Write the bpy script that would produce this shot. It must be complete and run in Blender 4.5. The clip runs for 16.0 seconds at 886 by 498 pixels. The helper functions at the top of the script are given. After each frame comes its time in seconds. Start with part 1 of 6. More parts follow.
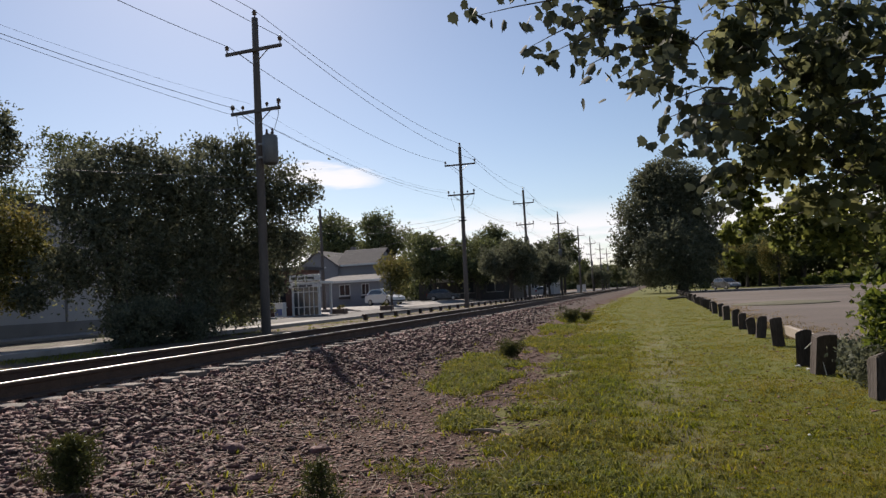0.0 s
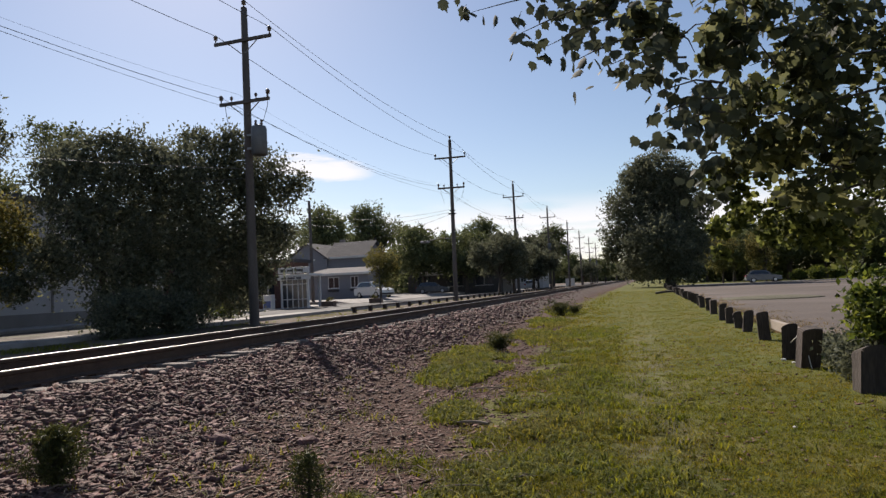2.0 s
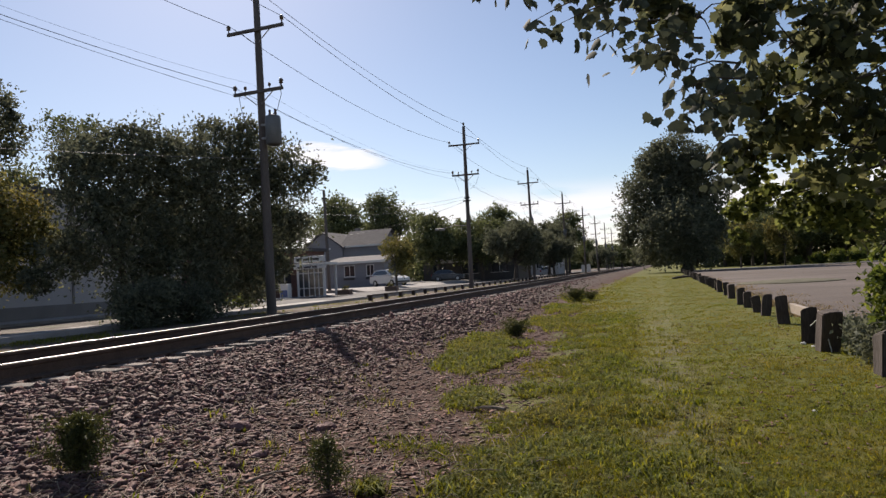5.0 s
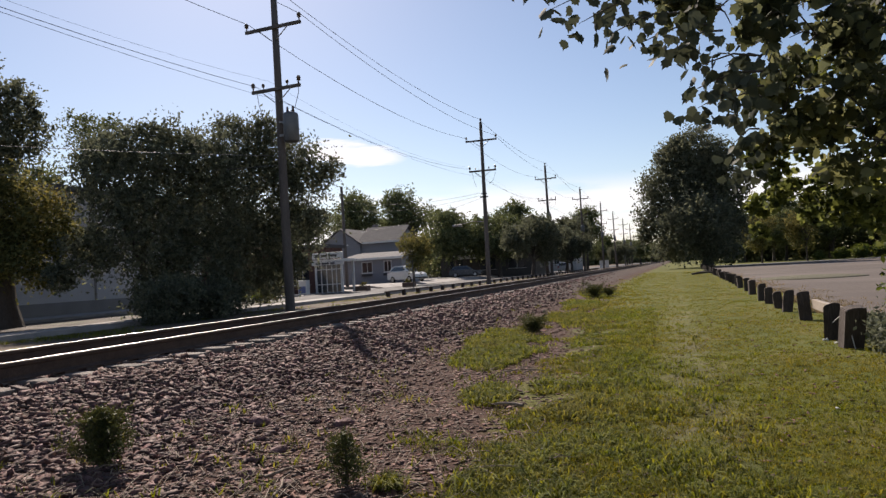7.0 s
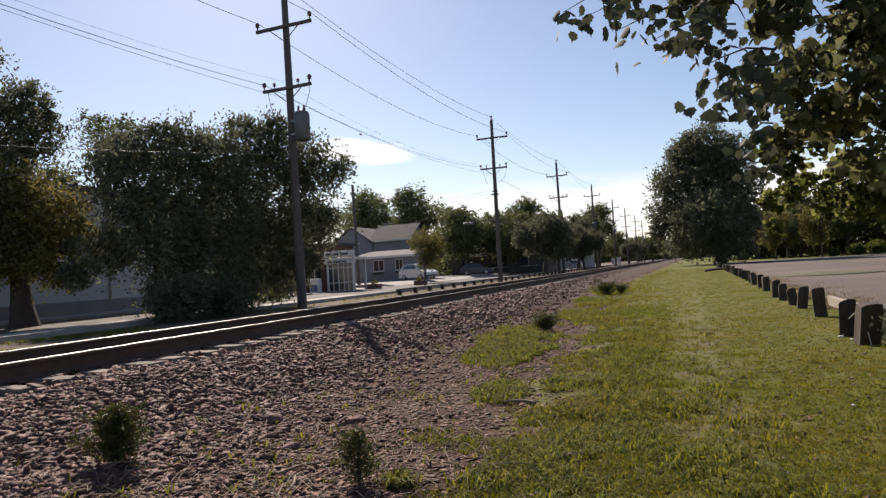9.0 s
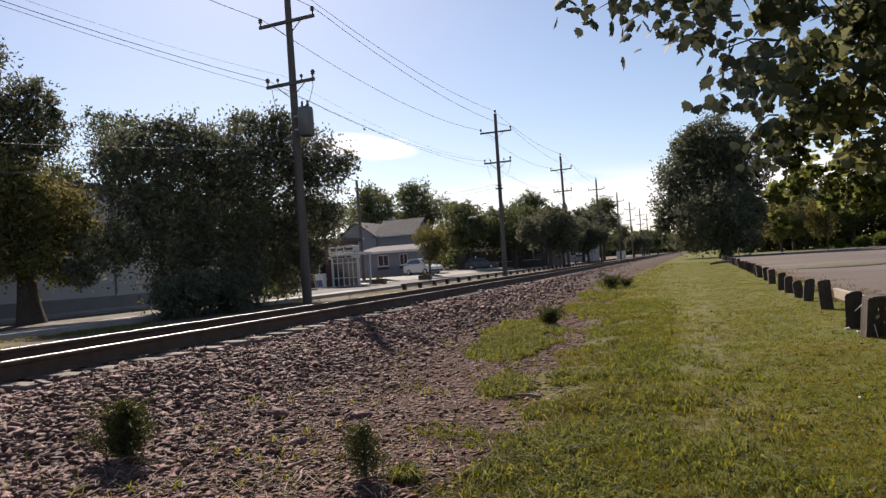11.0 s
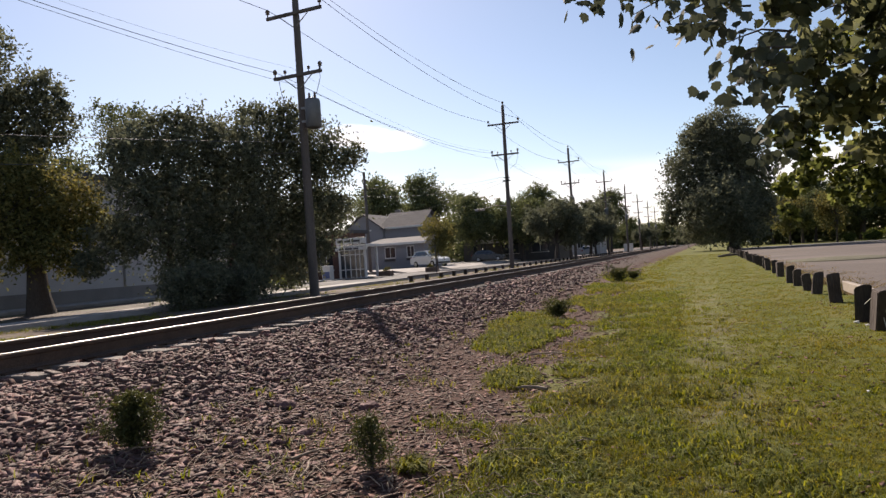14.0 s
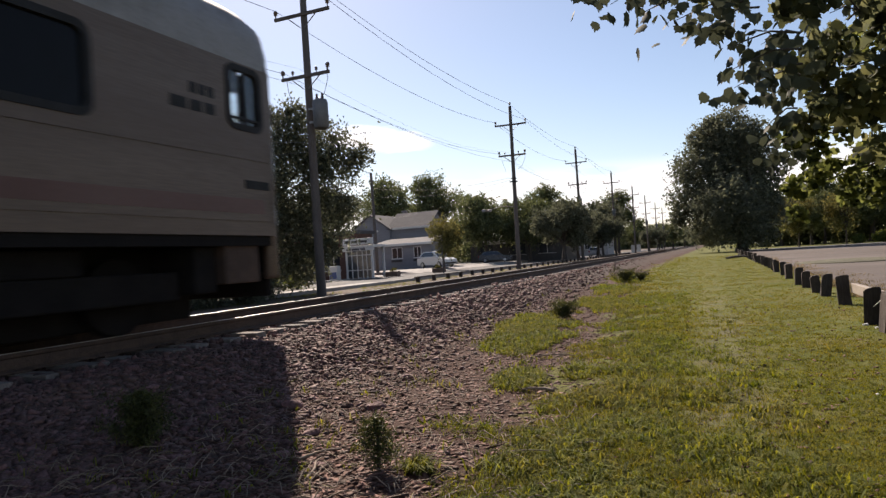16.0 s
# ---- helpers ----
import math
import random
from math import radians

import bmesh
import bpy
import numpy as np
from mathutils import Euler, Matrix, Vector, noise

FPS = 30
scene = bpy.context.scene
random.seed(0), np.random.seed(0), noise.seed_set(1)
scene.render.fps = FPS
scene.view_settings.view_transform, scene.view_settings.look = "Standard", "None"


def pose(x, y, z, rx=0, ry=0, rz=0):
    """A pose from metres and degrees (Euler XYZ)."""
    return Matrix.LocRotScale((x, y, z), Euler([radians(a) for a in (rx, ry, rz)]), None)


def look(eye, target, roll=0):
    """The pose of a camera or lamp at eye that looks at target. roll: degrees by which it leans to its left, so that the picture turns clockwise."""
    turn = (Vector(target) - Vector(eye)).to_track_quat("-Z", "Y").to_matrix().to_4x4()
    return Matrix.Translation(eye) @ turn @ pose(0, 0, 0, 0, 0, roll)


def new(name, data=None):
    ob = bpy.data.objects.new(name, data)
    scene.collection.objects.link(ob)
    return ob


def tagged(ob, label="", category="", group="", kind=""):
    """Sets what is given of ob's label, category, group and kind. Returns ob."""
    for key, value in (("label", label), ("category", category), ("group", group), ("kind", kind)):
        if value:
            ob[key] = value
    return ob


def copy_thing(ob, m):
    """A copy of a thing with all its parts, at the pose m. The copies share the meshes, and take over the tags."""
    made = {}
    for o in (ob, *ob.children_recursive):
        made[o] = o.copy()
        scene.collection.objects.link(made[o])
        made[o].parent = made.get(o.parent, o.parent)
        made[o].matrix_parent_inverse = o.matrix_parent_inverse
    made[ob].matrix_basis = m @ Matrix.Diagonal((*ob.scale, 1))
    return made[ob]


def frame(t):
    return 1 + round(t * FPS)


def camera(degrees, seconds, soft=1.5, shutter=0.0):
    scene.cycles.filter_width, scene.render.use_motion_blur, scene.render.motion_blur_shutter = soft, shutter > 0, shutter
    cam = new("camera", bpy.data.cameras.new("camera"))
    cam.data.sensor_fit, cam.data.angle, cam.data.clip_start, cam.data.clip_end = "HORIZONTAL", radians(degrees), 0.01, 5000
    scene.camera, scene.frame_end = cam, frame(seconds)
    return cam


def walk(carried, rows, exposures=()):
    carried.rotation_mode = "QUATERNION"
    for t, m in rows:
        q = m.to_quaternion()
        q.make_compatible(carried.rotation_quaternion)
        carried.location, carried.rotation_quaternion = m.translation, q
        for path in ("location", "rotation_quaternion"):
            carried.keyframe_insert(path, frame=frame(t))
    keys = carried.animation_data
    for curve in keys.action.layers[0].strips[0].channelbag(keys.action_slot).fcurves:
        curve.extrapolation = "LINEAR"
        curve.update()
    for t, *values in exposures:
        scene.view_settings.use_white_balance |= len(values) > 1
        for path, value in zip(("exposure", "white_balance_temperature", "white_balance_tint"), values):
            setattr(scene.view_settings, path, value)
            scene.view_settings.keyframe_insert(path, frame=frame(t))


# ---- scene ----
cam = camera(66.73, 16.0, soft=1.4, shutter=0.15)


def aim(left, up, lean, x, y, z):
    """A pose at x, y, z that looks left of the track's line and up, in degrees."""
    a, b = radians(left), radians(up)
    return look((x, y, z), (x - math.sin(a) * math.cos(b), y + math.cos(a) * math.cos(b), z + math.sin(b)), lean)


walk(cam, [
    (0, aim(17.286, 3.855, -2.925, 0.000, -0.000, 0.689)),
    (0.5, aim(17.098, 3.627, -3.152, 0.003, 0.001, 0.689)),
    (1, aim(16.778, 3.437, -3.176, 0.005, 0.004, 0.690)),
    (1.5, aim(16.547, 3.405, -2.901, -0.002, 0.013, 0.679)),
    (2, aim(16.414, 3.236, -2.638, -0.004, 0.013, 0.677)),
    (2.5, aim(16.445, 3.042, -2.767, -0.001, 0.017, 0.676)),
    (3, aim(16.678, 2.922, -2.895, -0.003, 0.015, 0.671)),
    (3.5, aim(16.830, 2.654, -2.977, -0.009, 0.021, 0.673)),
    (4, aim(17.069, 2.491, -3.045, -0.007, 0.016, 0.671)),
    (6.5, aim(18.906, 1.986, -3.380, -0.002, 0.018, 0.667)),
    (7, aim(19.242, 1.996, -3.318, -0.005, 0.020, 0.667)),
    (7.5, aim(19.521, 2.067, -3.285, -0.002, 0.018, 0.667)),
    (8, aim(19.788, 1.920, -3.453, -0.003, 0.023, 0.668)),
    (8.5, aim(20.051, 1.919, -3.488, -0.010, 0.027, 0.663)),
    (9, aim(20.210, 1.880, -3.542, -0.008, 0.027, 0.660)),
    (11.5, aim(20.707, 1.268, -3.885, -0.008, 0.029, 0.660)),
    (12, aim(20.820, 1.095, -3.765, -0.007, 0.026, 0.661)),
    (12.5, aim(20.870, 1.030, -3.704, -0.007, 0.023, 0.659)),
    (13, aim(20.990, 0.880, -3.764, -0.009, 0.025, 0.659)),
    (13.5, aim(21.212, 0.823, -3.756, -0.011, 0.030, 0.658)),
    (14, aim(21.258, 0.813, -3.757, -0.010, 0.033, 0.660)),
    (14.5, aim(21.289, 0.781, -3.707, -0.014, 0.034, 0.658)),
    (15, aim(21.494, 0.802, -3.506, -0.012, 0.030, 0.660)),
    (15.5, aim(21.765, 0.896, -3.552, -0.012, 0.035, 0.658)),
    (16, aim(21.839, 0.912, -3.596, -0.008, 0.027, 0.664)),
], exposures=[(0.0, 0.53, 6750, 15), (4.0, 0.60, 6800, 16), (8.0, 0.71, 6930, 17), (13.0, 0.85, 7050, 18), (16.0, 0.88, 7100, 18)])

# ---- light ----
SUN_LEFT, SUN_UP = 36.5, 37.5          # degrees left of the track's line, and above the horizon
world = bpy.data.worlds.new("sky")
scene.world = world
world.use_nodes = True
wn, wl = world.node_tree.nodes, world.node_tree.links
sky = wn.new("ShaderNodeTexSky")
sky.sky_type, sky.sun_disc = "NISHITA", False
sky.sun_elevation, sky.sun_rotation = radians(SUN_UP), radians(-SUN_LEFT)
sky.air_density, sky.dust_density, sky.ozone_density = 1.0, 0.33, 2.2
wcoord = wn.new("ShaderNodeTexCoord")
wsep = wn.new("ShaderNodeSeparateXYZ")
wl.new(wcoord.outputs["Generated"], wsep.inputs[0])


def wmath(op, a, b=None, clamp=False):
    n = wn.new("ShaderNodeMath")
    n.operation, n.use_clamp = op, clamp
    for i, v in enumerate((a, b)):
        if v is None:
            continue
        if isinstance(v, (int, float)):
            n.inputs[i].default_value = v
        else:
            wl.new(v, n.inputs[i])
    return n.outputs[0]


def wramp(value, lo, hi):
    n = wn.new("ShaderNodeMapRange")
    n.interpolation_type = "SMOOTHSTEP"
    n.inputs["From Min"].default_value, n.inputs["From Max"].default_value = lo, hi
    wl.new(value, n.inputs["Value"])
    return n.outputs[0]


# thin streaks of cloud low over the horizon, and one small bank
wmap = wn.new("ShaderNodeMapping")
wmap.inputs["Scale"].default_value = (5.0, 5.0, 34.0)
wl.new(wcoord.outputs["Generated"], wmap.inputs[0])
wnoise = wn.new("ShaderNodeTexNoise")
wnoise.inputs["Scale"].default_value, wnoise.inputs["Detail"].default_value = 1.0, 6.0
wnoise.inputs["Roughness"].default_value = 0.55
wl.new(wmap.outputs[0], wnoise.inputs["Vector"])
cloud_noise = wnoise.outputs["Fac"]
elev = wsep.outputs["Z"]
low = wmath("MULTIPLY", wramp(elev, 0.015, 0.05), wramp(elev, 0.135, 0.085))
streaks = wmath("MULTIPLY", wramp(cloud_noise, 0.34, 0.52), low)
az = wmath("ARCTAN2", wmath("MULTIPLY", wsep.outputs["X"], -1.0), wsep.outputs["Y"])
dx = wmath("DIVIDE", wmath("SUBTRACT", az, 0.470), 0.088)
dz = wmath("DIVIDE", wmath("SUBTRACT", elev, 0.182), 0.0165)
dz = wmath("ADD", dz, wmath("MULTIPLY", wmath("SUBTRACT", cloud_noise, 0.5), 4.2))
bank = wramp(wmath("ADD", wmath("MULTIPLY", dx, dx), wmath("MULTIPLY", dz, dz)), 1.15, 0.25)
cover = wmath("MAXIMUM", wmath("MULTIPLY", streaks, 0.85), wmath("MULTIPLY", bank, 0.9))
wmix = wn.new("ShaderNodeMix")
wmix.data_type = "RGBA"
wl.new(cover, wmix.inputs[0])
wl.new(sky.outputs[0], wmix.inputs[6])
wmix.inputs[7].default_value = (9.9, 10.0, 10.4, 1)
background = wn["Background"]
background.inputs["Strength"].default_value = 0.07
wl.new(wmix.outputs[2], background.inputs["Color"])

sun = new("sun", bpy.data.lights.new("sun", "SUN"))
sun.data.energy, sun.data.angle, sun.data.color = 4.6, radians(0.6), (1.0, 0.93, 0.82)
sx = -math.sin(radians(SUN_LEFT)) * math.cos(radians(SUN_UP))
sy = math.cos(radians(SUN_LEFT)) * math.cos(radians(SUN_UP))
sun.matrix_world = look((sx * 60, sy * 60, math.sin(radians(SUN_UP)) * 60), (0, 0, 0))

# ---- materials ----
def material(name, a, b=None, rough=0.8, metal=0.0, scale=6.0, fine=60.0, bump=0.3, depth=0.01,
             stretch=(1, 1, 1), spec=0.5, island=0.0, each=0.0, stain=None, stain_scale=1.5, translucent=None):
    """A surface of two mixed colours at two scales, with relief; island and each vary it piece by piece."""
    m = bpy.data.materials.new(name)
    m.use_nodes = True
    n, l = m.node_tree.nodes, m.node_tree.links
    shader = n["Principled BSDF"]
    coord, mapping = n.new("ShaderNodeTexCoord"), n.new("ShaderNodeMapping")
    mapping.inputs["Scale"].default_value = stretch
    l.new(coord.outputs["Object"], mapping.inputs[0])

    def noise_at(s, detail):
        t = n.new("ShaderNodeTexNoise")
        t.inputs["Scale"].default_value, t.inputs["Detail"].default_value = s, detail
        l.new(mapping.outputs[0], t.inputs["Vector"])
        return t.outputs["Fac"]

    def mixed(fac, c1, c2):
        x = n.new("ShaderNodeMix")
        x.data_type = "RGBA"
        for socket, v in ((0, fac), (6, c1), (7, c2)):
            if isinstance(v, tuple):
                x.inputs[socket].default_value = (*v, 1)
            elif isinstance(v, float):
                x.inputs[socket].default_value = v
            else:
                l.new(v, x.inputs[socket])
        return x.outputs[2]

    def ranged(v, lo, hi, to0=0.0, to1=1.0):
        r = n.new("ShaderNodeMapRange")
        for k, val in zip(("From Min", "From Max", "To Min", "To Max"), (lo, hi, to0, to1)):
            r.inputs[k].default_value = val
        l.new(v, r.inputs["Value"])
        return r.outputs[0]

    b = b or tuple(c * 0.7 for c in a)
    coarse, fine_noise = noise_at(scale, 4.0), noise_at(fine, 3.0)
    both = n.new("ShaderNodeMath")
    both.operation = "ADD"
    l.new(coarse, both.inputs[0])
    l.new(fine_noise, both.inputs[1])
    colour = mixed(ranged(both.outputs[0], 0.72, 1.28), a, b)
    if stain:
        colour = mixed(ranged(noise_at(stain_scale, 5.0), 0.5, 0.68), colour, stain)
    for amount, node, socket in ((island, "ShaderNodeNewGeometry", "Random Per Island"), (each, "ShaderNodeObjectInfo", "Random")):
        if amount:
            hsv, src = n.new("ShaderNodeHueSaturation"), n.new(node)
            l.new(ranged(src.outputs[socket], 0, 1, 1 - amount, 1 + amount), hsv.inputs["Value"])
            l.new(ranged(src.outputs[socket], 0, 1, 0.5 + 0.025 * amount, 0.5 - 0.025 * amount), hsv.inputs["Hue"])
            l.new(colour, hsv.inputs["Color"])
            colour = hsv.outputs[0]
    l.new(colour, shader.inputs["Base Color"])
    shader.inputs["Metallic"].default_value = metal
    shader.inputs["Specular IOR Level"].default_value = spec
    l.new(ranged(both.outputs[0], 0.6, 1.4, max(0.02, rough - 0.12), min(1, rough + 0.12)), shader.inputs["Roughness"])
    if bump:
        bn = n.new("ShaderNodeBump")
        bn.inputs["Strength"].default_value, bn.inputs["Distance"].default_value = bump, depth
        l.new(both.outputs[0], bn.inputs["Height"])
        l.new(bn.outputs[0], shader.inputs["Normal"])
    if translucent:
        tr, add = n.new("ShaderNodeBsdfTranslucent"), n.new("ShaderNodeMixShader")
        hsv = n.new("ShaderNodeHueSaturation")
        hsv.inputs["Hue"].default_value, hsv.inputs["Saturation"].default_value, hsv.inputs["Value"].default_value = 0.475, 1.15, translucent[1]
        l.new(colour, hsv.inputs["Color"])
        l.new(hsv.outputs[0], tr.inputs["Color"])
        add.inputs[0].default_value = translucent[0]
        l.new(shader.outputs[0], add.inputs[1])
        l.new(tr.outputs[0], add.inputs[2])
        l.new(add.outputs[0], n["Material Output"].inputs["Surface"])
    return m


def glass_material(name, tint, rough=0.05):
    m = bpy.data.materials.new(name)
    m.use_nodes = True
    s = m.node_tree.nodes["Principled BSDF"]
    s.inputs["Base Color"].default_value = (*tint, 1)
    s.inputs["Roughness"].default_value = rough
    s.inputs["Transmission Weight"].default_value = 1.0
    s.inputs["IOR"].default_value = 1.45
    return m


def leaf_material(name, a, b, island=0.35, glow=(0.38, 1.5), rough=0.55):
    return material(name, a, b, rough=rough, scale=0.6, fine=9.0, bump=0.0, island=island, translucent=glow, spec=0.2)


LEAF_DARK = leaf_material("leaf_dark", (0.082, 0.095, 0.067), (0.114, 0.122, 0.080), 0.40, (0.36, 1.5), 0.8)
LEAF_GREEN = leaf_material("leaf_green", (0.085, 0.108, 0.055), (0.118, 0.135, 0.06), 0.45, (0.34, 1.35), 0.7)
LEAF_YELLOW = leaf_material("leaf_yellow", (0.088, 0.104, 0.044), (0.165, 0.150, 0.048), 0.6, (0.38, 1.5), 0.75)
# maple spray leaves: their backlit darkness is put into colour and low translucency
LEAF_SILHOUETTE = leaf_material("leaf_silhouette", (0.050, 0.058, 0.042), (0.072, 0.082, 0.050), 0.6, (0.20, 1.4), 0.75)
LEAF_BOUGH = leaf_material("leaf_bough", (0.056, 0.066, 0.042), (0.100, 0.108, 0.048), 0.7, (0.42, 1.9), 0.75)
LEAF_BUSH = leaf_material("leaf_bush", (0.052, 0.082, 0.024), (0.100, 0.122, 0.030), 0.7, (0.42, 1.7), 0.7)
LEAF_JUNIPER = leaf_material("leaf_juniper", (0.042, 0.056, 0.020), (0.085, 0.088, 0.028), 0.5, (0.28, 1.4))
# same maple's leaves in the sun, that light put into the colour
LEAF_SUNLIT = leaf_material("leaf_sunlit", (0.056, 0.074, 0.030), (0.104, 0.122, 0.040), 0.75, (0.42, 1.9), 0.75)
GRASS_BLADE = leaf_material("grass_blade", (0.088, 0.112, 0.014), (0.156, 0.142, 0.022), 0.6, (0.46, 1.55), 0.85)
WEED_BLADE = leaf_material("weed_blade", (0.078, 0.110, 0.014), (0.150, 0.144, 0.034), 0.6, (0.46, 1.6), 0.8)
DRY_BLADE = leaf_material("dry_blade", (0.150, 0.125, 0.060), (0.210, 0.170, 0.088), 0.4, (0.4, 1.3), 0.85)
BARK = material("bark", (0.075, 0.060, 0.048), (0.040, 0.032, 0.027), 0.9, scale=5, fine=40, bump=0.7, depth=0.03, stretch=(1, 1, 0.25))
POLE_WOOD = material("pole_wood", (0.125, 0.105, 0.092), (0.075, 0.063, 0.056), 0.85, scale=3, fine=50, bump=0.4, stretch=(1, 1, 0.12), stain=(0.07, 0.058, 0.05))
POST_WOOD = material("post_wood", (0.062, 0.045, 0.035), (0.032, 0.024, 0.019), 0.9, scale=5, fine=45, bump=0.8, depth=0.02, stretch=(1, 1, 0.2), each=0.25)
FRESH_WOOD = material("fresh_wood", (0.30, 0.25, 0.20), (0.22, 0.18, 0.14), 0.8, scale=4, fine=40, bump=0.3, stretch=(1, 0.2, 1))
TIE_WOOD = material("tie_wood", (0.21, 0.18, 0.158), (0.115, 0.096, 0.082), 0.9, scale=4, fine=50, bump=0.8, depth=0.02, stretch=(0.15, 1, 1), each=0.3)
RAIL_STEEL = material("rail_steel", (0.50, 0.485, 0.47), (0.41, 0.40, 0.385), 0.44, 1.0, scale=3, fine=80, bump=0.04, stretch=(1, 0.05, 1))
RAIL_RUST = material("rail_rust", (0.085, 0.052, 0.036), (0.045, 0.03, 0.023), 0.85, 0.1, scale=4, fine=60, bump=0.5)
STONE = material("ballast_stone", (0.152, 0.080, 0.068), (0.047, 0.025, 0.021), 0.85, scale=9, fine=60, bump=0.5, island=0.5, stain=(0.120, 0.066, 0.050), stain_scale=0.8)
CHIP = material("bark_chip", (0.150, 0.076, 0.052), (0.052, 0.026, 0.018), 0.9, scale=8, fine=60, bump=0.4, island=0.5)
STRAW = material("dry_twig", (0.25, 0.19, 0.135), (0.14, 0.10, 0.07), 0.85, scale=8, fine=60, bump=0.3, island=0.3)
ASPHALT = material("asphalt", (0.055, 0.053, 0.052), (0.036, 0.035, 0.035), 0.9, scale=0.7, fine=70, bump=0.4, stain=(0.07, 0.067, 0.064), stain_scale=0.25)
LOT = material("lot_gravel", (0.090, 0.064, 0.049), (0.056, 0.041, 0.032), 0.95, scale=0.35, fine=40, bump=0.4, stain=(0.110, 0.086, 0.070), stain_scale=0.12, stretch=(0.5, 1.5, 1))
CONCRETE = material("concrete", (0.30, 0.28, 0.26), (0.23, 0.215, 0.20), 0.9, scale=1.5, fine=50, bump=0.3, stain=(0.21, 0.195, 0.18))
DRY_TURF = material("dry_turf", (0.105, 0.092, 0.050), (0.065, 0.062, 0.032), 0.95, scale=2, fine=30, bump=0.6, depth=0.03)
BED_SOIL = material("bed_soil", (0.085, 0.062, 0.046), (0.045, 0.034, 0.026), 0.95, scale=1.2, fine=30, bump=0.7, depth=0.03, stain=(0.06, 0.066, 0.03), stain_scale=0.6)
IRON = material("dark_iron", (0.04, 0.04, 0.043), (0.025, 0.025, 0.027), 0.6, 0.6, scale=6, fine=60, bump=0.2)
GALVANISED = material("galvanised_steel", (0.30, 0.30, 0.30), (0.20, 0.19, 0.185), 0.5, 0.8, scale=3, fine=50, bump=0.2, stain=(0.16, 0.12, 0.09))
PORCELAIN = material("porcelain", (0.10, 0.065, 0.05), (0.07, 0.045, 0.04), 0.3, scale=5, fine=40, bump=0.0)
TANK_GREY = material("tank_grey", (0.16, 0.165, 0.17), (0.11, 0.115, 0.12), 0.55, 0.3, scale=4, fine=40, bump=0.2)
CABLE = material("cable", (0.11, 0.11, 0.115), (0.08, 0.08, 0.085), 0.6, 0.3, scale=1, fine=20, bump=0.0)


def ground_material():
    """Soil, litter and turf: which one shows follows the distance from the track."""
    m = bpy.data.materials.new("ground_soil")
    m.use_nodes = True
    n, l = m.node_tree.nodes, m.node_tree.links
    shader = n["Principled BSDF"]
    coord, sep = n.new("ShaderNodeTexCoord"), n.new("ShaderNodeSeparateXYZ")
    l.new(coord.outputs["Object"], sep.inputs[0])

    def tex(s, detail, rough=0.6):
        t = n.new("ShaderNodeTexNoise")
        t.inputs["Scale"].default_value, t.inputs["Detail"].default_value, t.inputs["Roughness"].default_value = s, detail, rough
        l.new(coord.outputs["Object"], t.inputs["Vector"])
        return t.outputs["Fac"]

    def ramp(v, stops):
        r = n.new("ShaderNodeValToRGB")
        while len(r.color_ramp.elements) < len(stops):
            r.color_ramp.elements.new(0.5)
        for e, (p, c) in zip(r.color_ramp.elements, stops):
            e.position, e.color = p, (*c, 1)
        l.new(v, r.inputs[0])
        return r.outputs[0]

    def calc(op, a, b):
        c = n.new("ShaderNodeMath")
        c.operation = op
        for i, v in enumerate((a, b)):
            if isinstance(v, (int, float)):
                c.inputs[i].default_value = v
            else:
                l.new(v, c.inputs[i])
        return c.outputs[0]

    def mapped(v, lo, hi):
        r = n.new("ShaderNodeMapRange")
        r.interpolation_type = "SMOOTHSTEP"
        r.inputs["From Min"].default_value, r.inputs["From Max"].default_value = lo, hi
        l.new(v, r.inputs["Value"])
        return r.outputs[0]

    def mix(f, a, b):
        x = n.new("ShaderNodeMix")
        x.data_type = "RGBA"
        l.new(f, x.inputs[0])
        l.new(a, x.inputs[6])
        l.new(b, x.inputs[7])
        return x.outputs[2]

    soil = ramp(tex(14, 8, 0.7), [(0.30, (0.032, 0.017, 0.012)), (0.5, (0.060, 0.029, 0.020)), (0.70, (0.104, 0.052, 0.037))])
    rock = ramp(tex(38, 6, 0.75), [(0.30, (0.028, 0.020, 0.016)), (0.5, (0.072, 0.050, 0.040)), (0.68, (0.14, 0.10, 0.082))])
    turf = ramp(tex(1.1, 8, 0.65), [(0.30, (0.062, 0.078, 0.010)), (0.48, (0.092, 0.100, 0.015)), (0.62, (0.120, 0.110, 0.024)), (0.75, (0.120, 0.098, 0.036))])
    wobble = calc("MULTIPLY", calc("SUBTRACT", tex(0.9, 5), 0.5), 2.2)
    x = calc("ADD", sep.outputs["X"], wobble)
    edge = calc("MAXIMUM", calc("MULTIPLY", sep.outputs["Y"], -0.06), -2.4)
    x_edge = calc("SUBTRACT", x, edge)
    colour = mix(mapped(x, -5.0, -3.9), rock, soil)
    colour = mix(mapped(x_edge, -1.4, -0.8), colour, turf)
    # a dry, worn strip along the middle of the lawn
    aside = calc("ABSOLUTE", calc("ADD", sep.outputs["X"], calc("MULTIPLY", wobble, 0.12)), 0.0)
    worn = ramp(tex(6, 6), [(0.35, (0.105, 0.100, 0.046)), (0.65, (0.150, 0.132, 0.072))])
    colour = mix(calc("MULTIPLY", mapped(aside, 0.55, 0.08), calc("MULTIPLY", mapped(tex(2.3, 4), 0.40, 0.60), mapped(sep.outputs["Y"], 26.0, 9.0))), colour, worn)
    far_left = mapped(sep.outputs["X"], -13.0, -12.2)
    verge = ramp(tex(3, 6), [(0.35, (0.085, 0.066, 0.05)), (0.6, (0.145, 0.112, 0.085)), (0.7, (0.085, 0.09, 0.04))])
